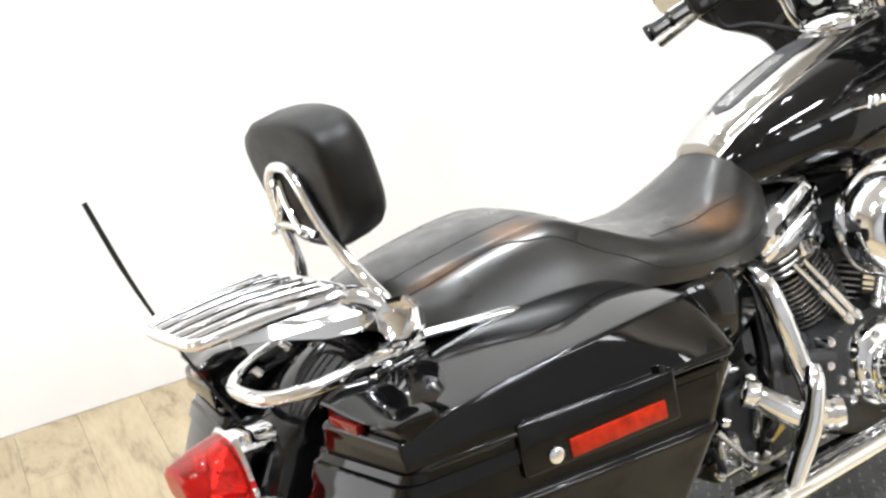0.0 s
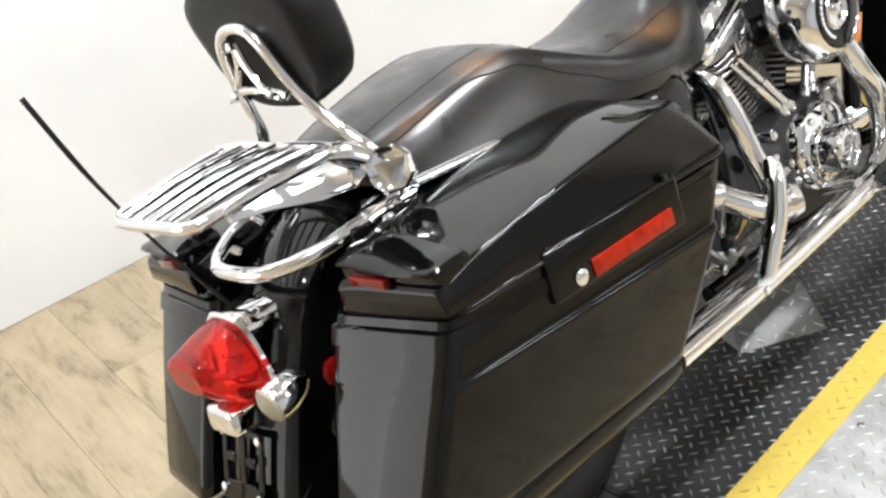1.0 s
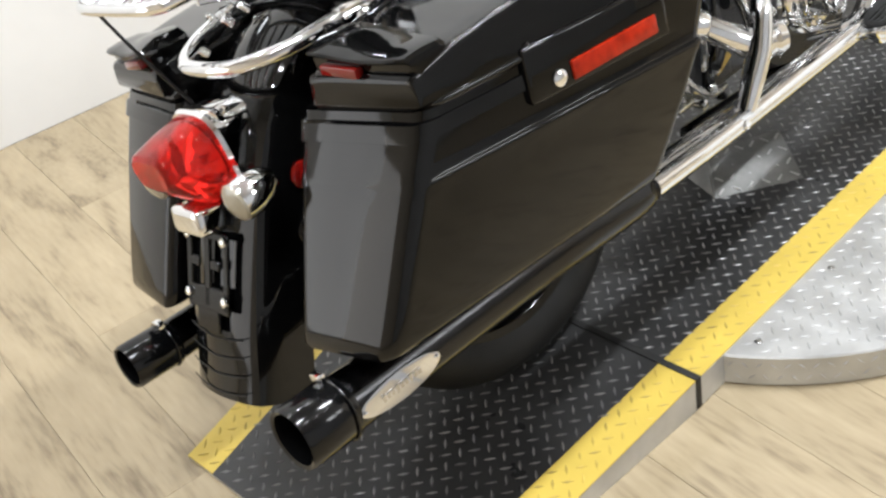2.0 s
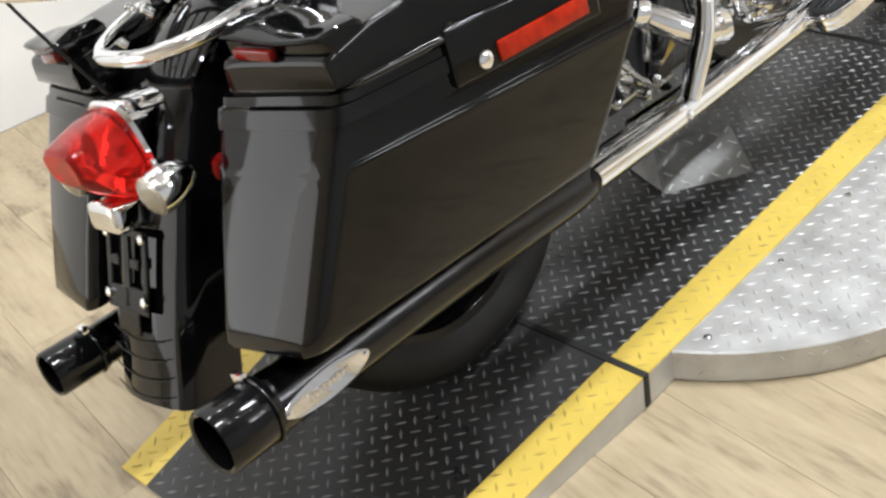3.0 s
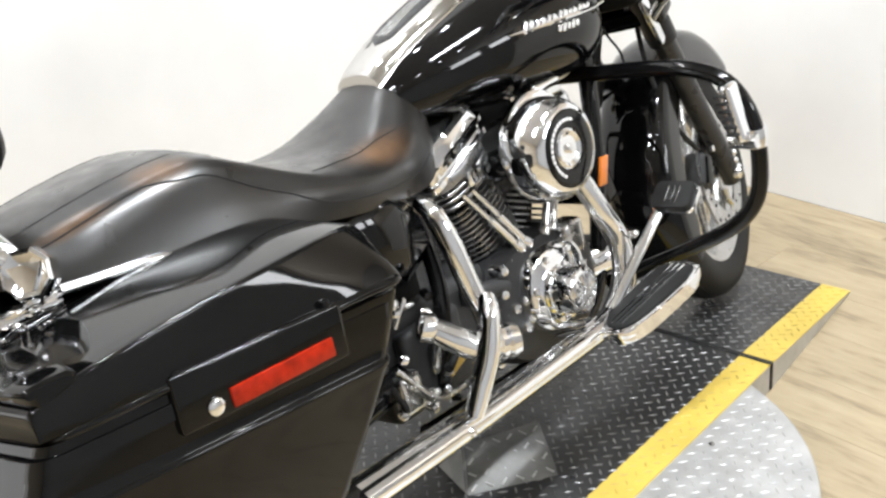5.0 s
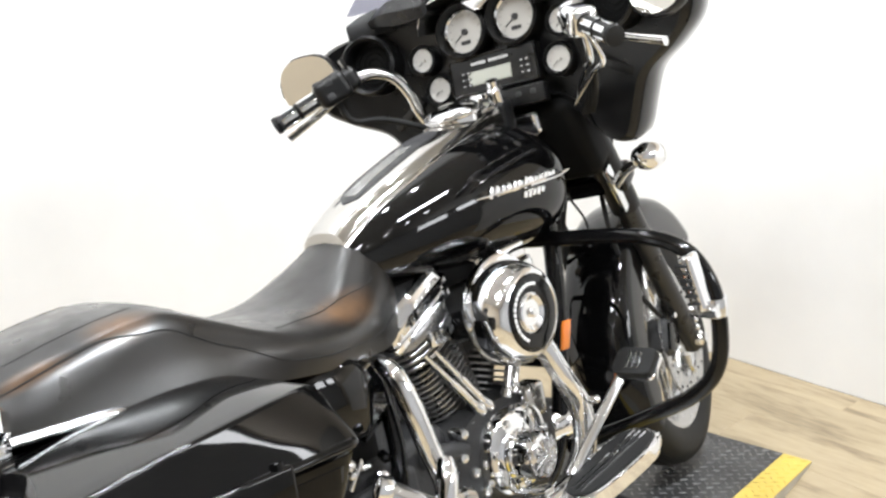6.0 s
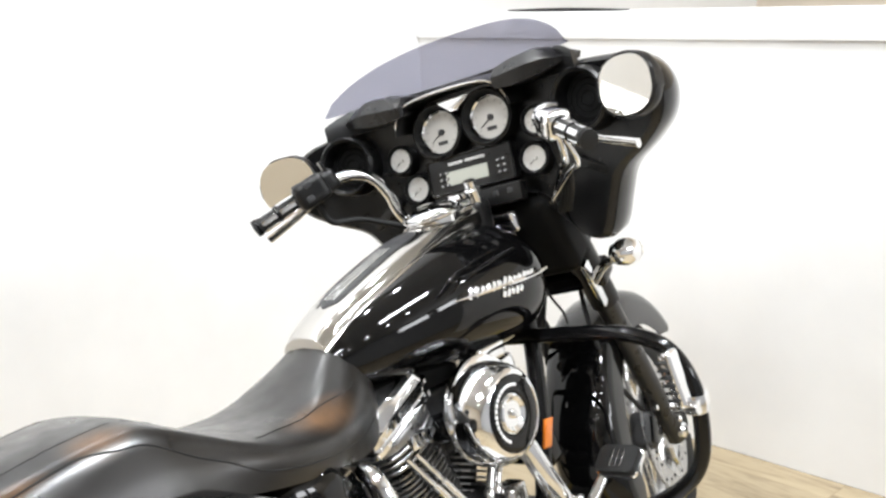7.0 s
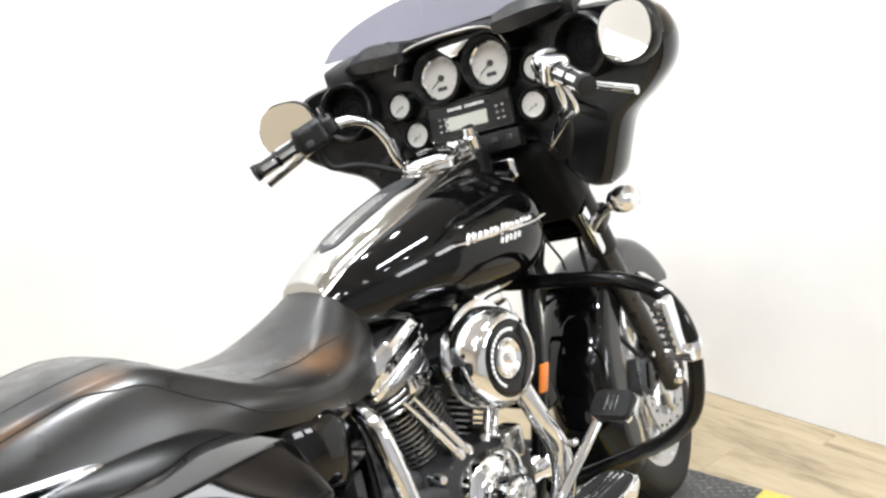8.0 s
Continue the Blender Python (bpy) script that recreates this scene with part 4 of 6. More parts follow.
for s in (1, -1):
    part("rack_arm", tube([(s * 0.13, -0.24, RZ), (s * 0.15, -0.205, RZ - 0.012), (s * 0.165, -0.17, RZ - 0.045)], [0.012, 0.015, 0.013], 12, 5, squash=0.6), CHROME, rack)
for s in (1, -1):
    part("side_plate", plate([(-0.40, 0.032), (-0.33, 0.034), (-0.26, 0.036), (-0.205, 0.034), (-0.19, 0.02), (-0.19, -0.012), (-0.215, -0.022), (-0.27, -0.012), (-0.34, 0.012), (-0.40, 0.024)], 0.008, Matrix.Translation((s * 0.146, 0, 0.815)) @ Matrix.Rotation(radians(s * -12), 4, "Y") @ Matrix(((0, 0, 1, 0), (1, 0, 0, 0), (0, 1, 0, 0), (0, 0, 0, 1)))), CHROME, rack, "flat tapered chrome side plate")
    dock = holder("docking_latch", bike)
    tagged(dock, "faceted chrome docking latch cover")
    c = Vector((s * 0.178, -0.165, 0.798))
    part("cover", lathe([(0.026, -0.026), (0.033, -0.02), (0.035, -0.004), (0.034, 0.016), (0.03, 0.022), (0.024, 0.019), (0.002, 0.012)], 8, toward(c, (s * 0.8, -0.75, 0.35), 22)), CHROME, dock, "", 18)
    part("cover_wedge", plate([(-0.022, 0.012), (0.022, 0.012), (0.006, -0.022), (-0.006, -0.022)], 0.008, toward(c, (s * 0.8, -0.75, 0.35)) @ Matrix.Translation((0, 0, 0.0175)), 0.002), CHROME, dock)
    part("collar", lathe([(0.02, -0.03), (0.02, 0.03)], 20, toward(c - Vector((s * 0.03, 0, -0.005)), (s, 0, 0))), CHROME, dock)
    part("saddle", tube([c - Vector((s * 0.02, -0.02, 0.0)), c - Vector((s * 0.02, 0, 0.04))], 0.014, 12, 3), CHROME, dock)

backrest = holder("passenger_backrest", bike)
tagged(backrest, "upright passenger backrest with a black vinyl pad")
tilt_m = Matrix.Translation((0.016, -0.165, 1.004)) @ Matrix.Rotation(radians(1), 4, "Y") @ Matrix.Rotation(radians(10), 4, "X")
rings = []
for v, grow in ((-0.036, 0.82), (-0.034, 0.93), (-0.02, 1.0), (0.01, 1.0), (0.03, 0.97), (0.043, 0.88), (0.048, 0.7), (0.05, 0.4)):
    ring = []
    for x, z in superellipse(0.134 * grow, 0.104 * grow, 3.1, 44):
        wide = 1.0 + 0.12 * (z / 0.103)
        bulge = 0.010 * (1 - (x / 0.14) ** 2)
        ring.append(tilt_m @ Vector((x * wide, v + (bulge if v > 0 else 0), z)))
    rings.append(ring)
part("pad", loft(bmesh.new(), rings), PAD_VINYL, backrest, "thick rounded black vinyl pad", 60)
hoop = [(-0.125, -0.16, 0.80), (-0.118, -0.172, 0.835), (-0.09, -0.182, 0.868), (-0.082, -0.19, 0.91), (-0.066, -0.203, 0.96), (-0.052, -0.21, 1.005), (-0.03, -0.211, 1.03), (0, -0.211, 1.036), (0.03, -0.211, 1.03), (0.052, -0.21, 1.005), (0.066, -0.203, 0.96), (0.082, -0.19, 0.91), (0.112, -0.18, 0.868), (0.15, -0.17, 0.83), (0.16, -0.16, 0.80)]
part("hoop", tube([(x + 0.008, y, z - 0.003) for x, y, z in hoop], 0.0095, 12, 7), CHROME, backrest, "chrome sissy bar hoop")
for s in (1, -1):
    part("insert_strut", tube([(0, -0.214, 1.012), (s * 0.012, -0.216, 0.975), (s * 0.04, -0.217, 0.94), (s * 0.066, -0.216, 0.93)], 0.006, 8, 6), CHROME, backrest)
    part("insert_bolt", lathe([(0.007, 0), (0.007, 0.004), (0.003, 0.006)], 12, toward((s * 0.046 + 0.006, -0.222, 0.94), (0, -1, 0.2))), CHROME, backrest)
part("insert_bar", tube([(-0.06, -0.208, 0.93), (-0.03, -0.216, 0.942), (0.004, -0.218, 0.945), (0.036, -0.217, 0.942), (0.072, -0.21, 0.93)], 0.0065, 8, 6), CHROME, backrest)
part("insert_bolt", lathe([(0.007, 0), (0.007, 0.004), (0.003, 0.006)], 12, toward((0, -0.222, 1.01), (0, -1, 0.2))), CHROME, backrest)

# rear guard loop and seat rail
part("saddlebag_guard", tube([(0.155, -0.14, 0.745), (0.14, -0.22, 0.742), (0.12, -0.29, 0.733), (0.07, -0.345, 0.728), (0, -0.358, 0.727), (-0.07, -0.345, 0.728), (-0.12, -0.29, 0.733), (-0.14, -0.22, 0.742), (-0.155, -0.14, 0.745)], 0.0115, 14, 7), CHROME, bike, "chrome loop behind the fender")
for s in (1, -1):
    part("guard_clamp", tube([(s * 0.152, -0.13, 0.745), (s * 0.143, -0.215, 0.742)], 0.0155, 14, 3), CHROME, bike)
    part("fender_rail", tube([(s * 0.183, 0.03, 0.738), (s * 0.181, 0.008, 0.747), (s * 0.178, -0.06, 0.754), (s * 0.174, -0.135, 0.762)], 0.0085, 10, 6), CHROME, bike, "slim chrome rail beneath the seat")
    part("fender_support", box((0.018, 0.34, 0.05), (s * 0.145, -0.08, 0.71), 0.01, 2, Matrix.Rotation(radians(-4), 4, "X")), BLACK_GLOSS, bike)
part("seat_strap", tube([(-0.1, -0.19, 0.735), (-0.06, -0.2, 0.752), (0, -0.205, 0.758), (0.06, -0.2, 0.752), (0.1, -0.19, 0.735)], 0.008, 8, 5, squash=0.4), BLACK_GLOSS, bike)

# taillight, plate bracket, rear signals
tail = holder("taillight", bike)
tagged(tail, "red taillight in a chrome housing on the rear fender")
rings = []
base = Matrix.Translation((0, -0.385, 0.622)) @ Matrix.Rotation(radians(4), 4, "X")
for d, wx, top, low in ((0.0, 0.055, 0.062, -0.063), (0.028, 0.0555, 0.061, -0.063), (0.058, 0.053, 0.057, -0.052), (0.083, 0.0495, 0.052, -0.030), (0.1, 0.046, 0.048, -0.010), (0.106, 0.04, 0.042, -0.002)):
    rings.append([base @ Vector((x, -d, (top + low) / 2 + z)) for x, z in superellipse(wx, (top - low) / 2, 3.4, 36)])
part("lens", loft(bmesh.new(), rings), RED_LENS, tail, "bright red tombstone lens", 30)
rings = []
for d, k in ((-0.05, 0.9), (0.0, 1.1), (0.012, 1.12), (0.018, 1.06)):
    rings.append([base @ Vector((x * k, -d, z * k)) for x, z in superellipse(0.055, 0.061, 3.2, 32)])
part("housing", loft(bmesh.new(), rings), CHROME, tail, "chrome housing", 30)
part("inner_reflector", lathe([(0.04, 0), (0.03, 0.02), (0.012, 0.035), (0.004, 0.04)], 24, base @ Matrix.Rotation(radians(90), 4, "X") @ Matrix.Translation((0, 0, 0.02))), CHROME, tail)
part("bracket_lamp", box((0.075, 0.05, 0.042), (0, -0.45, 0.548), 0.012, 3, Matrix.Rotation(radians(-10), 4, "X")), CHROME, tail, "pale chrome lamp cover")
bracket = holder("rear_bracket", bike)
tagged(bracket, "empty black slotted rear bracket")
pm = Matrix.Translation((0, -0.472, 0.47)) @ Matrix.Rotation(radians(-24), 4, "X") @ Matrix(((1, 0, 0, 0), (0, 0, -1, 0), (0, 1, 0, 0), (0, 0, 0, 1)))
for u0, u1, v0, v1 in ((-0.055, -0.042, -0.05, 0.06), (0.042, 0.055, -0.05, 0.06), (-0.055, 0.055, 0.048, 0.06), (-0.008, 0.008, -0.05, 0.06), (-0.055, 0.055, -0.055, -0.02), (-0.045, -0.022, 0.005, 0.02), (0.008, 0.032, 0.005, 0.02), (-0.03, 0.03, -0.085, -0.05)):
    part("bracket_bar", box((u1 - u0, v1 - v0, 0.006), ((u0 + u1) / 2, (v0 + v1) / 2, 0.0), 0.002, 1, bm=None), BLACK_GLOSS, bracket).data.transform(pm)
for u, v in ((-0.048, -0.035), (0.048, -0.035), (0.048, 0.05), (-0.048, 0.05)):
    part("bracket_bolt", lathe([(0.007, 0), (0.007, 0.004), (0.004, 0.006), (0.001, 0.006)], 12, pm @ Matrix.Translation((u, v, 0.003))), CHROME, bracket)
for s in (1, -1):
    sig = holder("rear_turn_signal", bike)
    tagged(sig, "chrome bullet turn signal with a smoked lens")
    c = Vector((s * 0.112, -0.43, 0.585))
    way = Vector((0, -1, -0.1))
    part("shell", lathe([(0.004, 0.05), (0.016, 0.046), (0.026, 0.03), (0.03, 0.01), (0.03, -0.006), (0.028, -0.014)], 28, toward(c, -way)), CHROME, sig, "chrome bullet housing")
    part("lens", lathe([(0.028, 0), (0.026, 0.006), (0.015, 0.012), (0.002, 0.014)], 28, toward(c + way * 0.012, way)), SMOKE_LENS, sig, "smoked lens")
    part("stem", tube([c, (s * 0.06, -0.405, 0.58), (0, -0.40, 0.58)], 0.011, 12, 5), CHROME, sig)
    part("fender_reflector", lathe([(0.02, 0), (0.02, 0.006), (0.015, 0.01), (0.001, 0.011)], 24, toward((s * 0.093, -0.325, 0.56), (s, -0.15, 0))), RED_LENS, bike, "round red side reflector")
    part("strut_cap", lathe([(0.024, 0), (0.024, 0.012), (0.014, 0.02), (0.002, 0.022)], 24, toward((s * 0.093, -0.345, 0.485), (s, -0.2, 0))), BLACK_GLOSS, bike)

part("antenna", tube([(-0.09, -0.345, 0.66), (-0.128, -0.388, 0.78), (-0.162, -0.424, 0.91), (-0.189, -0.45, 1.044)], [0.0028, 0.0028, 0.0028, 0.0045, 0.0045], 8, 8), PLASTIC, bike, "thin black whip antenna")

# ---- exhaust ----
for s in (1, -1):
    ex = holder("muffler", bike)
    tagged(ex, "black chrome slash muffler with a chrome badge")
    out = 0.255 if s > 0 else 0.212
    z_tip = 0.327 if s > 0 else 0.305
    fat = 1.0 if s > 0 else 0.82
    run = [(s * 0.235, 0.16, 0.284), (s * 0.24, 0.10, 0.289), (s * (out - 0.005), -0.15, 0.5 * (z_tip + 0.30)), (s * out, -0.50, z_tip)]
    part("muffler_body", tube(run, [q * fat for q in (0.035, 0.038, 0.040, 0.041, 0.042)], 28, 5), BLACK_PIPE, ex, "dark muffler body")
    m = toward((s * out, -0.487, z_tip), (0, -1, 0.05))
    part("muffler_tip", lathe([(q * fat, h) for q, h in ((0.043, 0.0), (0.0455, 0.004), (0.0455, 0.082), (0.043, 0.086), (0.038, 0.084), (0.036, 0.04), (0.034, -0.02), (0.002, -0.021))], 36, m), BLACK_GLOSS, ex, "black round exhaust tip")
    part("tip_clamp", tube([m @ Vector((0.047 * fat * math.cos(q), 0.047 * fat * math.sin(q), 0.012)) for q in (2 * math.pi * k / 16 for k in range(16))], 0.002, 8, 2, True), BLACK_PIPE, ex)
    part("clamp_bolt", box((0.02, 0.012, 0.012), (s * out - s * 0.01, -0.50, z_tip + 0.051 * fat), 0.003, 2), CHROME, ex)
    bx = s * (out + 0.0425 * fat)
    b = plate([(0.072 * math.cos(a), 0.0185 * math.sin(a)) for a in (2 * math.pi * k / 28 for k in range(28))], 0.004, Matrix.Translation((bx, -0.42, z_tip - 0.002)) @ Matrix.Rotation(radians(s * -10), 4, "Y") @ Matrix(((0, 0, s, 0), (1, 0, 0, 0), (0, 1, 0, 0), (0, 0, 0, 1))))
    part("muffler_badge", b, CHROME, ex, "oval chrome badge plate")
    for k in range(9):
        part("badge_bar", box((0.002, 0.006, 0.009 + 0.003 * (k % 3 == 0)), (bx + s * 0.0022, -0.452 + 0.008 * k, z_tip - 0.002), 0.0006, 1), CHROME_DULL, ex)
    for y in (-0.485, -0.355):
        part("badge_rivet", lathe([(0.0035, 0), (0.003, 0.002), (0.001, 0.003)], 10, toward((bx + s * 0.002, y, z_tip - 0.002), (s, 0, 0))), CHROME, ex)

header = holder("exhaust_pipe", bike)
tagged(header, "chrome exhaust header with heat shields")
part("front_pipe", tube([(0.09, 0.96, 0.60), (0.15, 0.93, 0.585), (0.185, 0.92, 0.545), (0.205, 0.945, 0.46), (0.212, 0.975, 0.385), (0.216, 0.965, 0.315), (0.22, 0.91, 0.266), (0.226, 0.84, 0.255), (0.232, 0.60, 0.262), (0.235, 0.40, 0.272), (0.235, 0.13, 0.284)], [0.02, 0.02, 0.021, 0.022, 0.023, 0.024, 0.024, 0.025, 0.026, 0.028, 0.033], 22, 7), CHROME, header, "chrome front header pipe")
part("lower_shield", tube([(0.252, 0.84, 0.266), (0.256, 0.60, 0.272), (0.26, 0.36, 0.279), (0.26, 0.16, 0.287)], 0.0185, 16, 6, squash=1.25), CHROME, header, "chrome lower heat shield")
part("rear_pipe_shield", tube([(0.15, 0.53, 0.63), (0.185, 0.526, 0.61), (0.205, 0.53, 0.55), (0.215, 0.54, 0.47), (0.226, 0.545, 0.42), (0.232, 0.535, 0.38), (0.236, 0.505, 0.33)], [0.014, 0.019, 0.02, 0.02, 0.02, 0.018, 0.015], 18, 7), CHROME, header, "chrome rear heat shield")
for p, w in (((0.262, 0.80, 0.264), (1, 0, 0.4)), ((0.266, 0.40, 0.276), (1, 0, 0.4)), ((0.24, 0.972, 0.40), (1, 0.3, 0))):
    part("shield_clamp", lathe([(0.009, 0.0), (0.009, 0.016), (0.005, 0.02)], 12, toward(p, w)), CHROME, header)
peg = holder("passenger_footrest", bike)
tagged(peg, "folded chrome passenger footrest on a chrome bracket")
part("hanger", tube([(0.255, 0.53, 0.465), (0.268, 0.513, 0.44), (0.273, 0.485, 0.386), (0.273, 0.452, 0.343), (0.271, 0.42, 0.298)], [0.016, 0.023, 0.025, 0.024, 0.019], 16, 6, squash=0.85), CHROME, peg, "chrome bracket")
part("hanger_bolt", lathe([(0.008, 0), (0.008, 0.006), (0.005, 0.008)], 10, toward((0.286, 0.487, 0.39), (1, -0.2, 0.1))), CHROME_DULL, peg)
part("arm", tube([(0.207, 0.435, 0.443), (0.235, 0.465, 0.41), (0.262, 0.50, 0.375)], [0.02, 0.025, 0.025], 18, 5), CHROME, peg, "chrome footrest arm")
part("arm_end", lathe([(0.022, -0.012), (0.026, -0.006), (0.026, 0.012), (0.018, 0.018), (0.004, 0.02)], 24, toward((0.203, 0.43, 0.447), (-0.6, -0.75, 0.5))), CHROME, peg)
part("rib_block", lathe([(0.032, -0.03), (0.034, -0.02), (0.03, -0.012), (0.034, -0.004), (0.03, 0.006), (0.034, 0.014), (0.028, 0.03), (0.003, 0.032)], 24, toward((0.235, 0.56, 0.363), (0.6, 1, -0.1))), CHROME, peg)

# ---- engine ----
engine = holder("engine", bike)
tagged(engine, "black and chrome air-cooled v-twin engine")
CRANK = Vector((0, 0.835, 0.335))
rings = []
for x, k in ((-0.15, 0.8), (-0.13, 0.95), (0, 1.0), (0.10, 1.0), (0.128, 0.93), (0.138, 0.8)):
    rings.append([(x, CRANK.y + u * k, CRANK.z - 0.005 + v * k) for u, v in superellipse(0.165, 0.125, 2.8, 40)])
part("crankcase", loft(bmesh.new(), rings), WRINKLE, engine, "black crankcase")
part("gearbox", box((0.26, 0.30, 0.20), (-0.01, 0.54, 0.36), 0.03, 4), WRINKLE, engine, "black gearbox case")
part("gearbox_cover", box((0.03, 0.15, 0.14), (0.135, 0.49, 0.36), 0.012, 3), WRINKLE, engine)


def fin_ring(c, ax, half_w, half_l, thick):
    m = toward(c, ax)
    bm = bmesh.new()
    rings_ = []
    for h, k in ((-thick / 2, 0.985), (-thick * 0.3, 1.0), (thick * 0.3, 1.0), (thick / 2, 0.985)):
        rings_.append([m @ Vector((x * k, y * k, h)) for x, y in superellipse(half_w, half_l, 3.0, 32)])
    return loft(bm, rings_)


FIN = material("fin_machined", (0.30, 0.30, 0.30), 0.3, 0.9, rough_vary=0.1)
for sign in (1, -1):
    ax = Vector((0, sign * math.sin(radians(22.5)), math.cos(radians(22.5))))
    cyl = holder("cylinder", bike)
    tagged(cyl, "finned black cylinder with machined fin edges")
    part("barrel", tube([CRANK + ax * 0.09, CRANK + ax * 0.34], 0.062, 28, 1), WRINKLE, cyl)
    for k in range(12):
        c = CRANK + ax * (0.12 + 0.0125 * k)
        part("fin", fin_ring(c, ax, 0.094 + 0.001 * k, 0.08 + 0.001 * k, 0.0046), FIN, cyl)
    for k in range(4):
        c = CRANK + ax * (0.278 + 0.014 * k)
        part("head_fin", fin_ring(c, ax, 0.114, 0.09, 0.0075), FIN, cyl)
    part("head_slab", fin_ring(CRANK + ax * 0.327, ax, 0.116, 0.096, 0.02), FIN, cyl, "machined head edge")
    m = toward(CRANK + ax * 0.357, ax)
    rings = []
    for h, a, b in ((-0.024, 0.106, 0.088), (-0.013, 0.107, 0.089), (-0.012, 0.101, 0.083), (0.004, 0.101, 0.083), (0.005, 0.109, 0.091), (0.013, 0.11, 0.092), (0.0145, 0.104, 0.086), (0.034, 0.1, 0.08), (0.041, 0.092, 0.071), (0.043, 0.07, 0.05)):
        rings.append([m @ Vector((x, y, h)) for x, y in round_rect(-a, a, -b - 0.008, b + 0.008, 0.018, 4)])
    part("rocker_box", loft(bmesh.new(), rings), CHROME, cyl, "chrome rocker box", 30)
    for u in (-0.09, 0.09):
        for v in (-0.07, 0.0, 0.07):
            part("rocker_bolt", lathe([(0.008, -0.01), (0.008, 0.008), (0.005, 0.011)], 10, m @ Matrix.Translation((u, v, 0.03))), CHROME, cyl)
    part("spark_cover", box((0.02, 0.055, 0.03), CRANK + ax * 0.30 + Vector((0.112, 0, 0)), 0.006, 2), CHROME, cyl)
    for u in (-0.0135, 0.0135):
        lo = CRANK + Vector((0.124, sign * 0.045 + u * 0.9, 0.115))
        hi = CRANK + ax * 0.275 + Vector((0.108, u - sign * -0.035, 0))
        part("pushrod_tube", tube([lo, lo.lerp(hi, 0.48), lo.lerp(hi, 0.5), lo.lerp(hi, 0.52), hi], [0.0082, 0.0082, 0.0098, 0.0062, 0.0062], 12, 3), CHROME, cyl, "chrome pushrod tube")
        part("pushrod_base", lathe([(0.0115, -0.014), (0.0125, -0.004), (0.0095, 0.008)], 16, toward(lo, hi - lo)), CHROME, cyl)
for sign in (1, -1):
    part("lifter_cover", box((0.04, 0.075, 0.04), CRANK + Vector((0.112, sign * 0.055, 0.082)), 0.01, 3), CHROME, engine)
# cam cover and ribbed oil filter
rings = []
for x, k in ((0.125, 1.0), (0.15, 1.0), (0.162, 0.95), (0.168, 0.82)):
    rings.append([(x, CRANK.y - 0.003 + u * k, CRANK.z + 0.012 + v * k) for u, v in superellipse(0.092, 0.084, 2.6, 40)])
part("cam_cover", loft(bmesh.new(), rings), CHROME, engine, "chrome cam cover")
for k in range(7):
    a = 2 * math.pi * k / 7 + 0.2
    part("cover_bolt", lathe([(0.008, -0.004), (0.008, 0.012), (0.005, 0.015)], 10, toward((0.158, CRANK.y - 0.003 + 0.079 * math.cos(a), CRANK.z + 0.012 + 0.071 * math.sin(a)), (1, 0, 0))), CHROME, engine)
part("timer_cover", lathe([(0.05, 0), (0.05, 0.01), (0.047, 0.012), (0.047, 0.05), (0.043, 0.058), (0.036, 0.06), (0.034, 0.056), (0.02, 0.058), (0.002, 0.06)], 36, toward((0.165, CRANK.y - 0.012, CRANK.z + 0.008), (1, 0.1, 0))), CHROME, engine, "round chrome timer cover")
for k in range(14):
    a = 2 * math.pi * k / 14
    part("cover_rib", tube([(0.224, CRANK.y - 0.006 + r * math.cos(a), CRANK.z + 0.008 + r * math.sin(a)) for r in (0.01, 0.032)], 0.0022, 6, 1), CHROME_DULL, engine)
part("tappet_block", box((0.05, 0.06, 0.07), (0.135, 0.915, 0.415), 0.014, 3), CHROME_DULL, engine)
part("oil_filter", lathe([(0.036, -0.05), (0.038, -0.045), (0.038, 0.045), (0.032, 0.052), (0.002, 0.053)], 32, toward((0.09, 1.015, 0.31), (0.4, 1, 0.1))), CHROME, engine, "chrome oil filter")
for y, z, h in ((0.70, 0.43, 0.02), (0.685, 0.39, 0.024), (0.735, 0.30, 0.018), (0.64, 0.27, 0.015), (0.72, 0.345, 0.012)):
    part("case_plug", lathe([(0.012, -0.01), (0.012, h), (0.008, h + 0.006), (0.002, h + 0.007)], 14, toward((0.13, y, z), (1, -0.2, 0.1))), CHROME, engine)
part("starter_cap", tube([(0.13, 0.60, 0.42), (0.14, 0.65, 0.415), (0.14, 0.70, 0.40)], 0.018, 14, 5), WRINKLE, engine)
part("battery_box", box((0.2, 0.22, 0.26), (0, 0.43, 0.50), 0.02, 2), DARK, engine, "black battery box")
part("coil_cover", box((0.17, 0.42, 0.05), (0, 0.78, 0.70), 0.015, 2), DARK, engine, "black cover under the tank")
part("throttle_body", box((0.10, 0.10, 0.14), (0.03, 0.835, 0.60), 0.02, 3), WRINKLE, engine)
part("rear_frame_tube", tube([(0.12, 0.545, 0.60), (0.145, 0.53, 0.55), (0.16, 0.515, 0.45), (0.15, 0.48, 0.30)], 0.015, 14, 5), BLACK_GLOSS, engine, "black frame tube")
part("swingarm", tube([(0.12, 0.42, 0.35), (0.135, 0.2, 0.34), (0.13, 0.0, 0.33)], 0.028, 14, 4), BLACK_GLOSS, bike, "black swingarm")
part("swingarm", tube([(-0.12, 0.42, 0.35), (-0.135, 0.2, 0.34), (-0.13, 0.0, 0.33)], 0.028, 14, 4), BLACK_GLOSS, bike, "black swingarm")
for s in (1, -1):
    part("shock_absorber", tube([(s * 0.14, 0.06, 0.36), (s * 0.145, 0.16, 0.62)], [0.028, 0.026], 16, 2), BLACK_GLOSS, bike)
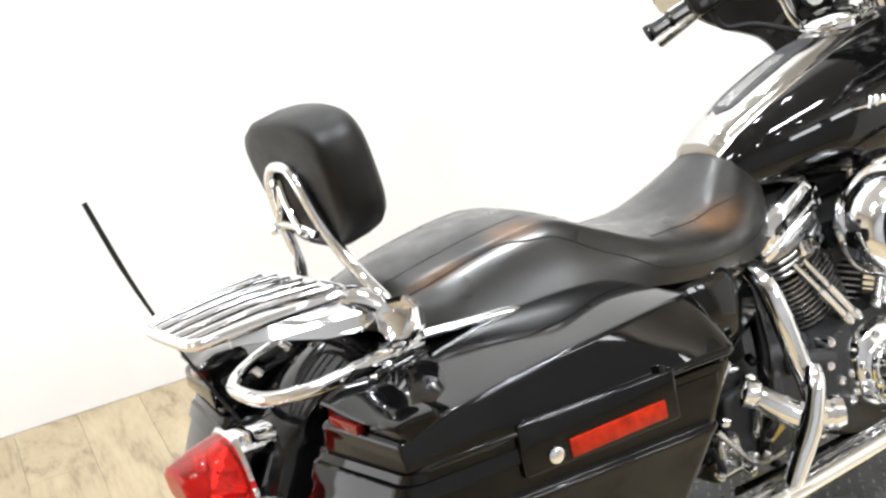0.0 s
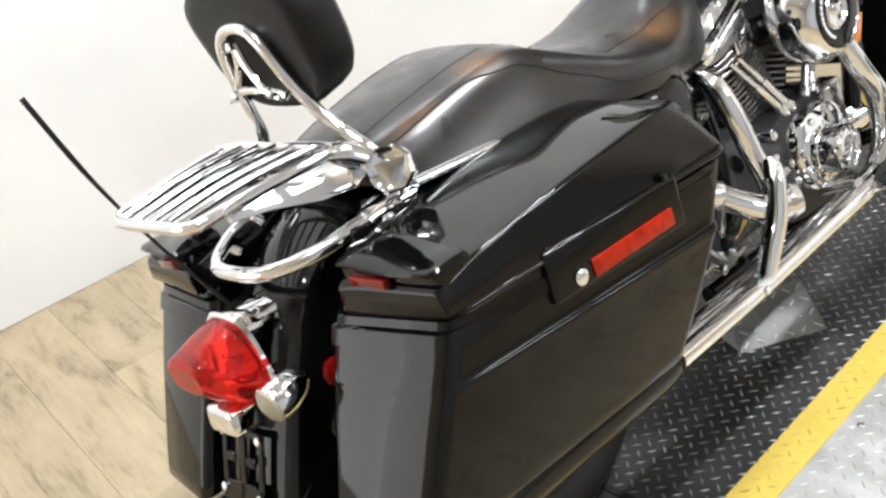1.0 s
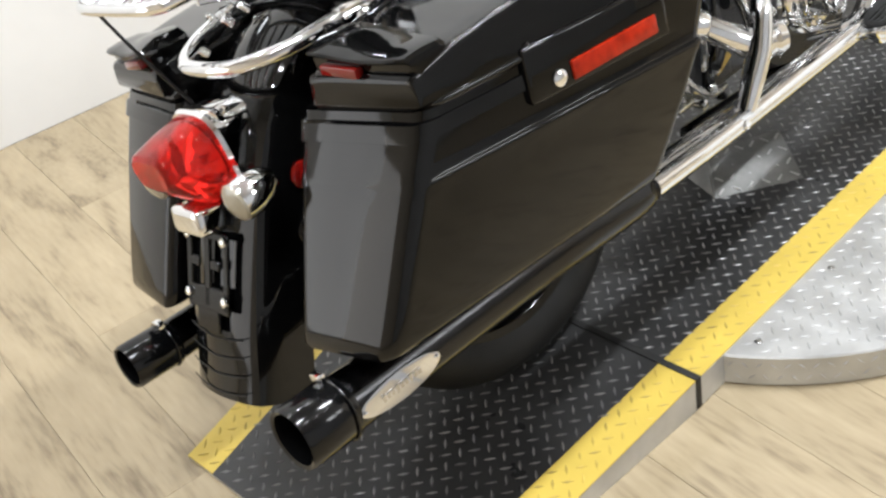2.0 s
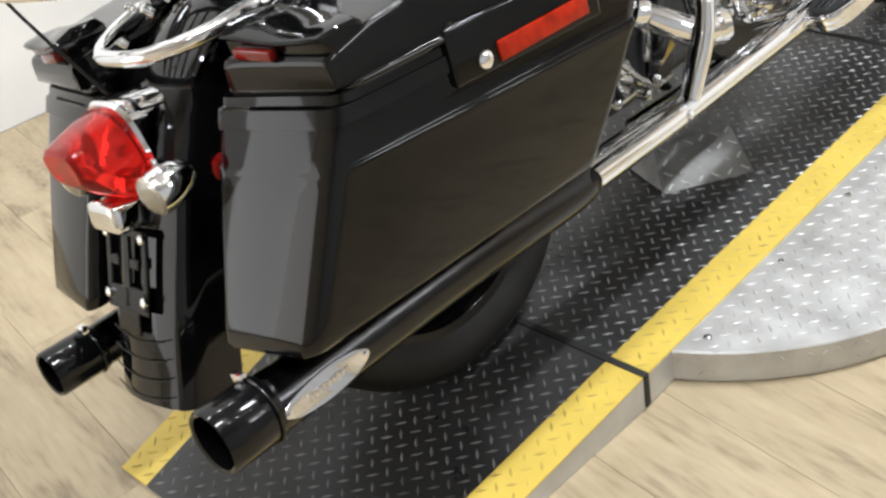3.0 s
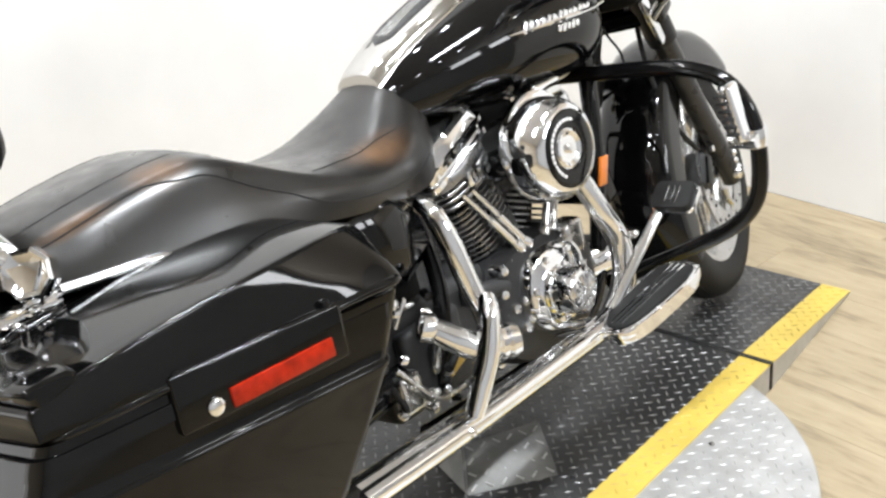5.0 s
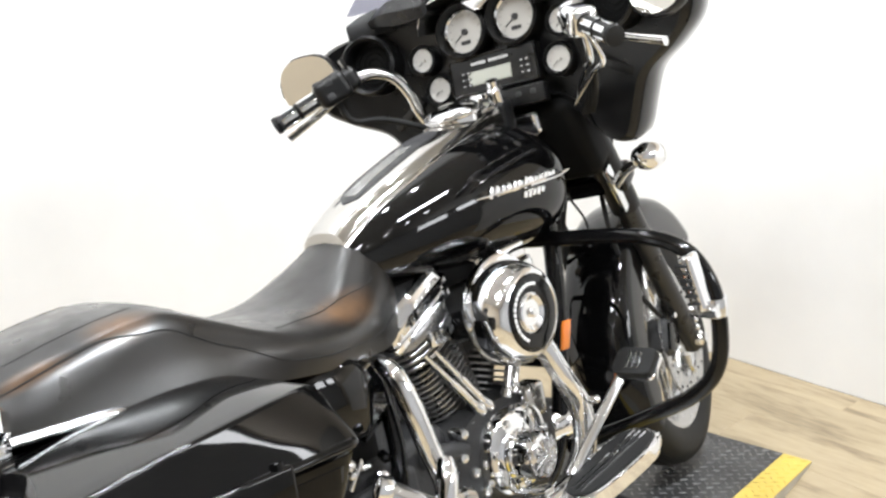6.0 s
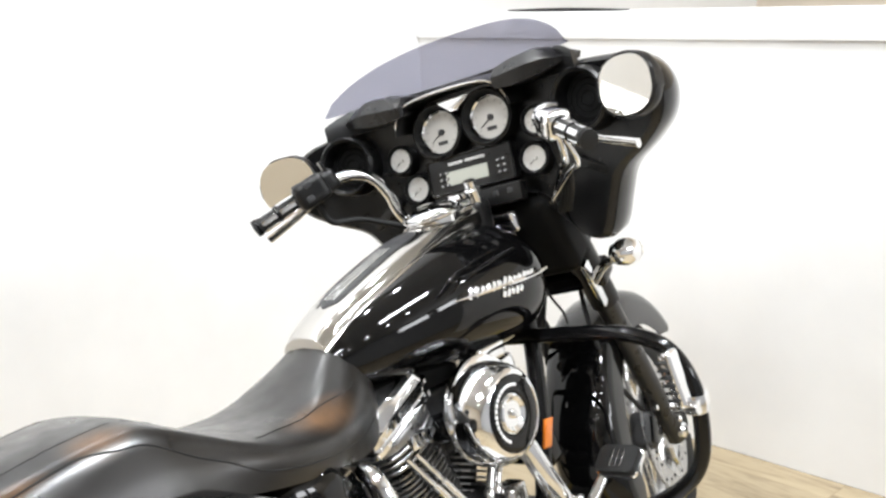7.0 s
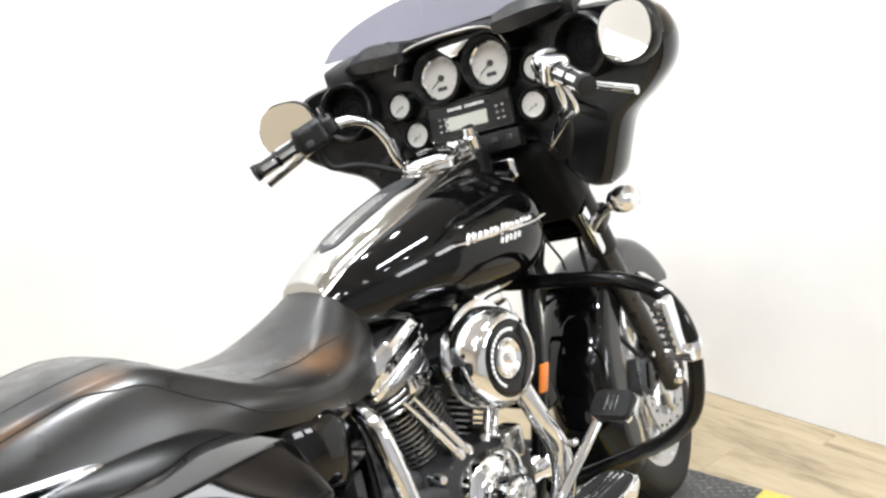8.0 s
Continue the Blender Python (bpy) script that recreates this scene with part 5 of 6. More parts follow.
# master cylinder cluster ahead of the bag
part("rear_master_cylinder", box((0.03, 0.05, 0.07), (0.15, 0.40, 0.335), 0.01, 3), CHROME_DULL, bike, "chrome rear brake master cylinder")
rng = random.Random(11)
for k in range(26):
    p = Vector((rng.uniform(0.145, 0.185), rng.uniform(0.36, 0.50), rng.uniform(0.29, 0.50)))
    r = rng.uniform(0.005, 0.012)
    way = Vector((1, rng.uniform(-0.9, 0.3), rng.uniform(-0.4, 0.6)))
    if k % 3 == 0:
        part("hose_fitting", tube([p, p + way.normalized() * 0.012, p + Vector((0.0, rng.uniform(-0.04, 0.04), rng.uniform(-0.05, 0.05)))], r * 0.65, 10, 4), (CHROME_DULL, RUBBER, CHROME)[k % 9 // 3], bike)
    else:
        part("fitting_bolt", lathe([(r, -0.012), (r * 1.1, 0.0), (r, r * 0.8), (r * 0.5, r * 1.1)], 6 if k % 2 else 14, toward(p, way)), (CHROME, CHROME_DULL, BLACK_GLOSS)[k % 5 % 3], bike)
part("brake_line", tube([(0.18, 0.36, 0.40), (0.20, 0.40, 0.34), (0.19, 0.44, 0.31), (0.16, 0.52, 0.29)], 0.006, 10, 7), CHROME_DULL, bike)
part("warning_tag", box((0.003, 0.05, 0.016), (0.18, 0.50, 0.345), 0.001, 1, Matrix.Rotation(radians(20), 4, "X")), GOLD, bike, "small brass coloured tag")

# air cleaner
air = holder("air_cleaner", bike)
tagged(air, "round chrome air cleaner with a black ring")
A = Vector((0.172, 0.832, 0.622))
am = toward(A, (1, 0, 0.02))
part("backing", lathe([(0.07, -0.035), (0.09, -0.02), (0.1, -0.004), (0.1, 0.008), (0.094, 0.012)], 56, toward(A + Vector((0, 0.012, 0.008)), (1, 0, 0.02))), CHROME, air, "chrome backing plate")
part("dome", lathe([(0.092, 0.0), (0.097, 0.008), (0.099, 0.024), (0.098, 0.042), (0.094, 0.058), (0.087, 0.072), (0.079, 0.081), (0.0725, 0.083), (0.07, 0.079)], 64, am), CHROME, air, "domed chrome cover")
part("ring", lathe([(0.0705, 0.076), (0.0695, 0.0815), (0.066, 0.083), (0.041, 0.0825), (0.036, 0.078), (0.035, 0.072)], 56, am), BLACK_GLOSS, air, "black ring with raised marks")
part("bullet", lathe([(0.036, 0.072), (0.0355, 0.082), (0.032, 0.084), (0.019, 0.076), (0.01, 0.072), (0.009, 0.084), (0.004, 0.086)], 40, am), CHROME, air, "chrome centre cap")
for k in range(16):
    a = radians(70 + 11 * k)
    part("ring_mark", box((0.006, 0.008, 0.0025), (0, 0, 0), 0.0008, 1), MARK, air).data.transform(am @ Matrix.Rotation(a, 4, "Z") @ Matrix.Translation((0.053, 0, 0.0832)))
part("intake_tube", tube([(0.09, 0.80, 0.60), (0.13, 0.815, 0.61), (0.16, 0.83, 0.62)], 0.03, 16, 4), BLACK_GLOSS, air)
part("horn_cover", box((0.05, 0.085, 0.035), (0.13, 0.93, 0.712), 0.01, 3), CHROME, air)

# frame, guard, dark forward parts
for s in (1, -1):
    part("down_tube", tube([(s * 0.04, 1.19, 0.80), (s * 0.09, 1.14, 0.66), (s * 0.11, 1.06, 0.40), (s * 0.11, 0.98, 0.24), (s * 0.11, 0.80, 0.20), (s * 0.11, 0.45, 0.22)], 0.019, 14, 6), BLACK_GLOSS, bike, "black frame tube")
part("backbone", tube([(0, 1.24, 0.86), (0, 1.10, 0.74), (0, 0.70, 0.70), (0, 0.45, 0.60)], 0.03, 14, 6), BLACK_GLOSS, bike, "black frame backbone")
part("steering_neck", tube([STEER_AT + STEER_AXIS * 0.06, STEER_AT - STEER_AXIS * 0.17], 0.034, 20, 1), BLACK_GLOSS, bike)
part("oil_cooler", box((0.19, 0.05, 0.20), (0, 1.12, 0.50), 0.012, 3, Matrix.Rotation(radians(16), 4, "X")), BLACK_GLOSS, bike, "black oil cooler")
part("regulator_box", box((0.16, 0.06, 0.10), (0, 1.06, 0.30), 0.01, 2), WRINKLE, bike)
part("side_reflector", box((0.006, 0.028, 0.062), (0.154, 1.048, 0.505), 0.003, 2, Matrix.Rotation(radians(11), 4, "Y") @ Matrix.Rotation(radians(-6), 4, "X")), AMBER, bike, "amber side reflector")
guard = holder("engine_guard", bike)
tagged(guard, "black tubular engine guard with chrome highway pegs")
half = [(0.0, 1.13, 0.685), (0.10, 1.14, 0.684), (0.22, 1.15, 0.683), (0.32, 1.155, 0.676), (0.395, 1.16, 0.645), (0.435, 1.16, 0.58), (0.442, 1.16, 0.50), (0.425, 1.155, 0.41), (0.37, 1.145, 0.352), (0.28, 1.12, 0.312), (0.18, 1.09, 0.275), (0.10, 1.06, 0.25)]
part("guard_tube", tube([(-x, y, z) for x, y, z in half[:0:-1]] + half, 0.0165, 16, 6), BLACK_GLOSS, guard, "black guard tube")
for s in (1, -1):
    part("peg_body", box((0.026, 0.042, 0.115), (s * 0.425, 1.125, 0.592), 0.009, 3, Matrix.Rotation(radians(s * -10), 4, "Y")), CHROME, guard, "folded chrome highway peg")
    for k in range(6):
        part("peg_rib", box((0.029, 0.010, 0.006), (s * (0.412 + 0.003 * k), 1.102, 0.63 - 0.015 * k), 0.003, 1), RUBBER, guard)
    part("peg_clamp", lathe([(0.026, -0.018), (0.028, 0), (0.026, 0.018)], 20, toward((s * 0.44, 1.155, 0.535), (0.05, 0, 1))), CHROME, guard)
    part("peg_pivot", lathe([(0.014, -0.028), (0.014, 0.028)], 14, toward((s * 0.432, 1.13, 0.533), (1, 0, 0))), CHROME, guard)

# rider footboards and brake pedal
for s in (1, -1):
    board = holder("footboard", bike)
    tagged(board, "chrome-rimmed rider footboard with a ribbed black pad")
    fm = Matrix.Translation((s * 0.302, 0.918, 0.287)) @ Matrix.Rotation(radians(8), 4, "X") @ Matrix.Rotation(radians(s * -4), 4, "Z")
    outline = [(x * (1.0 + 0.12 * (y / 0.15)), y) for x, y in superellipse(0.0525, 0.132, 3.2, 40)]
    part("pan", plate(outline, 0.017, fm @ Matrix.Translation((0, 0, 0.003)), 0.005), CHROME, board, "chrome board rim")
    part("skirt", plate([(x * 0.9, y * 0.95) for x, y in outline], 0.016, fm @ Matrix.Translation((0, 0, -0.0125)), 0.004), CHROME, board)
    inner = [(x * 0.8, y * 0.9) for x, y in outline]
    bead = [fm @ Vector((x * 0.87, y * 0.94, 0.0115)) for x, y in outline[::2]]
    part("rim_bead", tube(bead, 0.0022, 6, 2, True), CHROME, board)
    part("pad", plate(inner, 0.012, fm @ Matrix.Translation((0, 0, 0.0105)), 0.003), RUBBER, board, "black rubber pad")
    for u in (-0.012, 0.0, 0.012):
        part("pad_rib", tube([fm @ Vector((u * (1 + 0.1 * y / 0.15), y, 0.0175)) for y in (-0.107, 0.0, 0.107)], 0.002, 6, 3), CHROME, board)
    part("hinge", tube([(s * 0.16, 0.80, 0.265), (s * 0.24, 0.80, 0.285)], 0.014, 12, 2), CHROME, board)
pedal = holder("brake_pedal", bike)
tagged(pedal, "chrome brake pedal with a black rubber pad")
part("lever", tube([(0.25, 0.862, 0.29), (0.264, 0.946, 0.357), (0.278, 1.03, 0.422)], [0.0125, 0.011, 0.010], 14, 4, squash=0.65), CHROME, pedal)
pp = Matrix.Translation((0.287, 1.083, 0.438)) @ Matrix.Rotation(radians(38), 4, "X")
part("pad", plate(round_rect(-0.044, 0.044, -0.03, 0.03, 0.012), 0.02, pp, 0.004), RUBBER, pedal, "black rubber pedal pad")
part("pad_rim", plate(round_rect(-0.047, 0.047, -0.033, 0.033, 0.014), 0.008, pp @ Matrix.Translation((0, 0, -0.009)), 0.003), CHROME, pedal)
for u in (-0.012, 0.0, 0.012):
    part("pad_bar", box((0.0035, 0.036, 0.002), (0, 0, 0), 0.0006, 1), CHROME, pedal).data.transform(pp @ Matrix.Translation((u, 0, 0.0112)))

# ---- fairing, screen, gauges, handlebar ----
fairing = holder("fairing", bike)
tagged(fairing, "black batwing fairing with gauges and a short smoked screen")
# outline of the right half: x, z
BATWING = [(0.0, 1.222), (0.08, 1.226), (0.16, 1.222), (0.22, 1.214), (0.27, 1.204), (0.33, 1.197), (0.40, 1.183), (0.445, 1.146), (0.458, 1.1), (0.438, 1.05), (0.385, 1.008), (0.32, 0.97), (0.286, 0.915), (0.262, 0.868), (0.242, 0.846), (0.21, 0.845), (0.18, 0.875), (0.165, 0.915), (0.13, 0.955), (0.06, 0.97), (0.0, 0.972)]


def depth_of(x, z):
    """How far forward the inner fairing lies."""
    return 1.212 - 0.09 * (abs(x) / 0.45) ** 2.2 + 0.05 * max(0.0, (1.0 - z)) + 0.03 * max(0.0, z - 1.15) / 0.07 * (1 - min(1, abs(x) / 0.3))


curve = spline([(x, 0, z) for x, z in BATWING], 4)
loop = [(q.x, q.z) for q in curve] + [(-q.x, q.z) for q in curve[-2:0:-1]]
cz = 1.08
rings = []
for k, push, in ((0.0, 0.0), (0.35, 0.0), (0.7, 0.0), (0.9, 0.0), (0.97, -0.006), (1.0, 0.004), (1.02, 0.03), (1.0, 0.10), (0.9, 0.17), (0.7, 0.225), (0.4, 0.26)):
    ring = []
    for x, z in loop:
        xx, zz = x * max(k, 0.02), cz + (z - cz) * max(k, 0.02)
        ring.append((xx, depth_of(xx, zz) + push, zz))
    rings.append(ring)
spart("shell", loft(bmesh.new(), rings), PLASTIC, fairing, "black fairing shell", 50)
outer = []
for k, push in ((1.012, 0.012), (1.03, 0.035), (1.012, 0.104), (0.915, 0.178), (0.71, 0.236), (0.4, 0.272)):
    outer.append([(x * k, depth_of(x * k, cz + (z - cz) * k) + push, cz + (z - cz) * k) for x, z in loop])
spart("outer_cowl", loft(bmesh.new(), outer, cap=False), PAINT, fairing, "gloss black outer cowl", 50)


# gauge pods: recessed cups with bright rims and pale dials
def gauge(x, z, r, big):
    y = depth_of(x, z) - 0.016
    g = holder("gauge", fairing)
    tagged(g, "round gauge with a pale dial and a chrome rim")
    m = toward((x, y, z), (0, -1, 0.22))
    spart("cup", lathe([(r * 1.32, -0.02), (r * 1.34, 0.012 if not big else 0.022), (r * 1.22, 0.016 if not big else 0.028), (r * 1.1, 0.006), (r * 1.06, -0.01)], 40, m, close=True), PLASTIC, g)
    spart("rim", lathe([(r * 1.06, 0.0), (r * 1.07, 0.006), (r * 1.0, 0.009), (r * 0.93, 0.005), (r * 0.93, -0.002)], 44, m, close=True), CHROME, g, "chrome rim")
    spart("dial", lathe([(r * 0.96, -0.004), (r * 0.96, 0.002), (0.001, 0.0022)], 40, m), DIAL, g, "pale cream dial")
    for k in range(11 if big else 7):
        n = 10 if big else 6
        a = radians(-40 + 260 * k / n)
        t = box((r * 0.14, r * 0.035, 0.0006), (0, 0, 0), 0)
        bmesh.ops.transform(t, matrix=m @ Matrix.Rotation(a, 4, "Z") @ Matrix.Translation((r * 0.8, 0, 0.0027)), verts=t.verts)
        spart("tick", t, TICK, g)
    t = box((r * 0.7, r * 0.035, 0.001), (0, 0, 0), 0)
    bmesh.ops.transform(t, matrix=m @ Matrix.Rotation(radians(215), 4, "Z") @ Matrix.Translation((r * 0.33, 0, 0.004)), verts=t.verts)
    spart("needle", t, DARK, g)
    spart("needle_cap", lathe([(r * 0.16, 0.002), (r * 0.15, 0.006), (0.001, 0.0065)], 16, m), DIAL if not big else BRACKET, g)
    if big:
        t = box((r * 0.5, r * 0.18, 0.001), (0, 0, 0), 0)
        bmesh.ops.transform(t, matrix=m @ Matrix.Translation((0, -r * 0.5, 0.0028)), verts=t.verts)
        spart("counter", t, BRACKET, g)


for x, z, r, big in ((-0.068, 1.142, 0.0465, True), (0.058, 1.144, 0.0465, True), (-0.18, 1.106, 0.0255, False), (0.165, 1.11, 0.0255, False), (-0.157, 1.035, 0.0265, False), (0.138, 1.036, 0.0265, False)):
    gauge(x, z, r, big)
for s in (1, -1):
    spk = holder("speaker", fairing)
    tagged(spk, "round black fairing speaker")
    m = toward((s * 0.293, 1.135, 1.128), (-s * 0.15, -1, 0.1))
    spart("pod", lathe([(0.066, -0.07), (0.066, 0.008), (0.061, 0.014), (0.055, 0.008), (0.051, -0.03), (0.05, -0.06)], 44, m, close=True), PLASTIC, spk)
    spart("cone", lathe([(0.052, -0.03), (0.03, -0.045), (0.012, -0.035), (0.001, -0.032)], 36, m), DARK, spk)
    for k in range(3):
        spart("grille_ring", lathe([(0.014 + 0.012 * k, -0.026), (0.0155 + 0.012 * k, -0.0245), (0.017 + 0.012 * k, -0.026)], 36, m, close=True), DARK, spk)
    # side glove wings and mirrors
    mir = holder("mirror", fairing)
    tagged(mir, "oval mirror set in the fairing wing")
    mm = toward((s * 0.418, 1.072, 1.128 if s > 0 else 1.123), (-0.15 if s > 0 else 0.3, -1, 0.16 if s > 0 else -0.02))
    outline = [(x, y) for x, y in superellipse(0.056 if s > 0 else 0.066, 0.056 if s > 0 else 0.061, 2.4, 36)]
    spart("mirror_shell", plate([(x * (1.14 if s > 0 else 1.05), y * (1.12 if s > 0 else 1.05)) for x, y in outline], 0.03, mm @ Matrix.Translation((0, 0, -0.012)), 0.01), PLASTIC, mir, "black mirror shell")
    spart("mirror_glass", plate(outline, 0.004, mm @ Matrix.Translation((0, 0, 0.0045)), 0.0), MIRROR, mir, "mirror glass")
    spart("leg_vent", box((0.10, 0.012, 0.02), (s * 0.25, depth_of(0.25, 1.0) - 0.006, 1.0), 0.004, 2, Matrix.Rotation(radians(s * 30), 4, "Y")), PLASTIC, fairing)
# brow over the gauges, with a thin pale edge, and side brows
brow = spline([(x - 0.006, 0, z) for x, z in ((-0.142, 1.158), (-0.138, 1.178), (-0.122, 1.205), (-0.085, 1.221), (0, 1.226), (0.085, 1.221), (0.122, 1.205), (0.138, 1.178), (0.142, 1.158))], 5)
rings = []
for i, q in enumerate(brow):
    d = (brow[min(i + 1, len(brow) - 1)] - brow[max(i - 1, 0)]).normalized()
    n = Vector((-d.z, 0, d.x))
    rings.append([q + n * v + Vector((0, y, 0)) for y, v in ((1.142, -0.003), (1.137, 0.0), (1.14, 0.004), (1.20, 0.012), (1.25, 0.012), (1.25, -0.006), (1.19, -0.006))])
spart("gauge_brow", loft(bmesh.new(), rings), PLASTIC, fairing, "black hood over the gauges")
spart("brow_edge", tube([q + Vector((0, 1.138, 0.001)) for q in brow if q.z > 1.172], 0.002, 8, 1), CHROME, fairing, "thin bright hood edge")
for s in (1, -1):
    rings = []
    for x, y0, y1, z0, z1 in ((0.112, 1.135, 1.26, 1.203, 1.236), (0.118, 1.128, 1.26, 1.196, 1.241), (0.16, 1.12, 1.26, 1.192, 1.25), (0.205, 1.122, 1.25, 1.196, 1.254), (0.24, 1.13, 1.235, 1.202, 1.246), (0.27, 1.148, 1.22, 1.208, 1.232), (0.288, 1.16, 1.20, 1.212, 1.222)):
        rings.append([(s * x, y0, z0), (s * x, y0 - 0.004, (z0 + z1) / 2), (s * x, y0 + 0.02, z1 - 0.004), (s * x, y0 + 0.05, z1), (s * x, y1, z1 - 0.012), (s * x, y1, z0)])
    spart("side_brow", loft(bmesh.new(), rings if s > 0 else [r[::-1] for r in rings]), BROW, fairing, "angled black brow", 30)
emb_bm = plate([(-0.042, 0.012), (0.042, 0.012), (0.008, -0.016), (-0.008, -0.016)], 0.004, toward((-0.006, 1.165, 1.194), (0, -1, 0.3)))
spart("centre_badge", emb_bm, CHROME, fairing, "small bright wedge between the gauges")

# radio
radio = holder("radio", fairing)
tagged(radio, "black fairing radio with a pale display")
rm = toward((-0.008, 1.178, 1.046), (0, -1, 0.18))


def on_radio(bm, x, y, z):
    bmesh.ops.transform(bm, matrix=rm @ Matrix.Translation((x, y, z)), verts=bm.verts)
    return bm


spart("radio_face", on_radio(box((0.212, 0.08, 0.03), (0, 0, 0), 0.005, 2), 0, 0, 0), PLASTIC, radio)
spart("radio_frame", on_radio(tube([(-0.1, 0.038, 0), (0.1, 0.038, 0), (0.104, 0.034, 0), (0.104, -0.034, 0), (0.1, -0.038, 0), (-0.1, -0.038, 0), (-0.104, -0.034, 0), (-0.104, 0.034, 0)], 0.003, 8, 1, True), 0, 0, 0.014), BLACK_GLOSS, radio)
spart("display", on_radio(box((0.105, 0.03, 0.004), (0, 0, 0), 0.0015, 1), -0.008, -0.008, 0.0155), DISPLAY, radio, "pale grey display")
for k in range(15):
    if k != 6:
        spart("radio_mark", on_radio(box((0.004, 0.006, 0.001), (0, 0, 0), 0), -0.048 + 0.0062 * k, 0.023, 0.016), MARK, radio)
for s in (1, -1):
    for i in range(2):
        for j in range(3):
            spart("radio_button", on_radio(box((0.011, 0.008, 0.005), (0, 0, 0), 0.0015, 1), s * 0.074 + 0.014 * i - 0.002 * s, -0.02 + 0.013 * j, 0.016), BRACKET, radio)
            spart("button_mark", on_radio(box((0.004, 0.0018, 0.001), (0, 0, 0), 0), s * 0.074 + 0.014 * i - 0.002 * s, -0.02 + 0.013 * j, 0.0192), MARK, radio)
spart("lower_panel", on_radio(box((0.16, 0.04, 0.03), (0, 0, 0), 0.006, 2), 0.03, -0.066, -0.004), PLASTIC, fairing)
for x in (0.05, 0.085):
    spart("socket", on_radio(box((0.014, 0.012, 0.004), (0, 0, 0), 0.002, 1), x, -0.062, 0.012), BRACKET, fairing)
spart("lower_cowl", box((0.26, 0.13, 0.20), (0, 1.29, 0.885), 0.03, 3, Matrix.Rotation(radians(26), 4, "X")), DARK, fairing, "black fork cowl")
spart("dangling_wire", tube([(0.03, 1.27, 0.80), (0.035, 1.275, 0.74), (0.05, 1.29, 0.69), (0.05, 1.30, 0.66)], 0.003, 6, 6), RUBBER, bike, "thin black cable")

# short wraparound screen
rings = []
N = 32
for j in range(9):
    v = j / 8
    ring = []
    for i in range(N + 1):
        u = -1 + 2 * i / N
        top = 0.097 * (1 - abs(u) ** 2.7) ** 0.68 if abs(u) < 1 else 0.0
        x = 0.302 * u - 0.006
        y = 1.272 - 0.13 * abs(u) ** 2 - 0.035 * v * (1 - 0.5 * abs(u))
        z = 1.242 + top * v
        ring.append(Vector((x, y, z)))
    rings.append(ring)
bm = bmesh.new()
loft(bm, rings, closed=False)
bmesh.ops.remove_doubles(bm, verts=bm.verts, dist=0.0004)
bmesh.ops.solidify(bm, geom=list(bm.faces), thickness=0.004)
screen = spart("windscreen", bm, SMOKE_GLASS, fairing, "short smoked windscreen", 60)
rings = []
for i in range(25):
    u = (-1 + i / 12) * 1.03
    x, y = 0.302 * u - 0.006, 1.270 - 0.13 * u * u
    zt, zb = 1.245 - 0.02 * max(0.0, abs(u) - 0.9) / 0.13, 1.19
    rings.append([(x, y - 0.012, zb), (x, y - 0.012, zt - 0.008), (x, y - 0.008, zt - 0.001), (x, y - 0.003, zt), (x, y + 0.008, zt - 0.004), (x, y + 0.014, zb)])
spart("screen_trim", loft(bmesh.new(), rings), PLASTIC, fairing, "black trim beneath the screen")
for s in (1, -1):
    spart("screen_bolt", lathe([(0.006, 0), (0.005, 0.004), (0.001, 0.005)], 12, toward((s * 0.2, 1.206, 1.236), (s * 0.4, -0.6, 0.6))), CHROME, fairing)

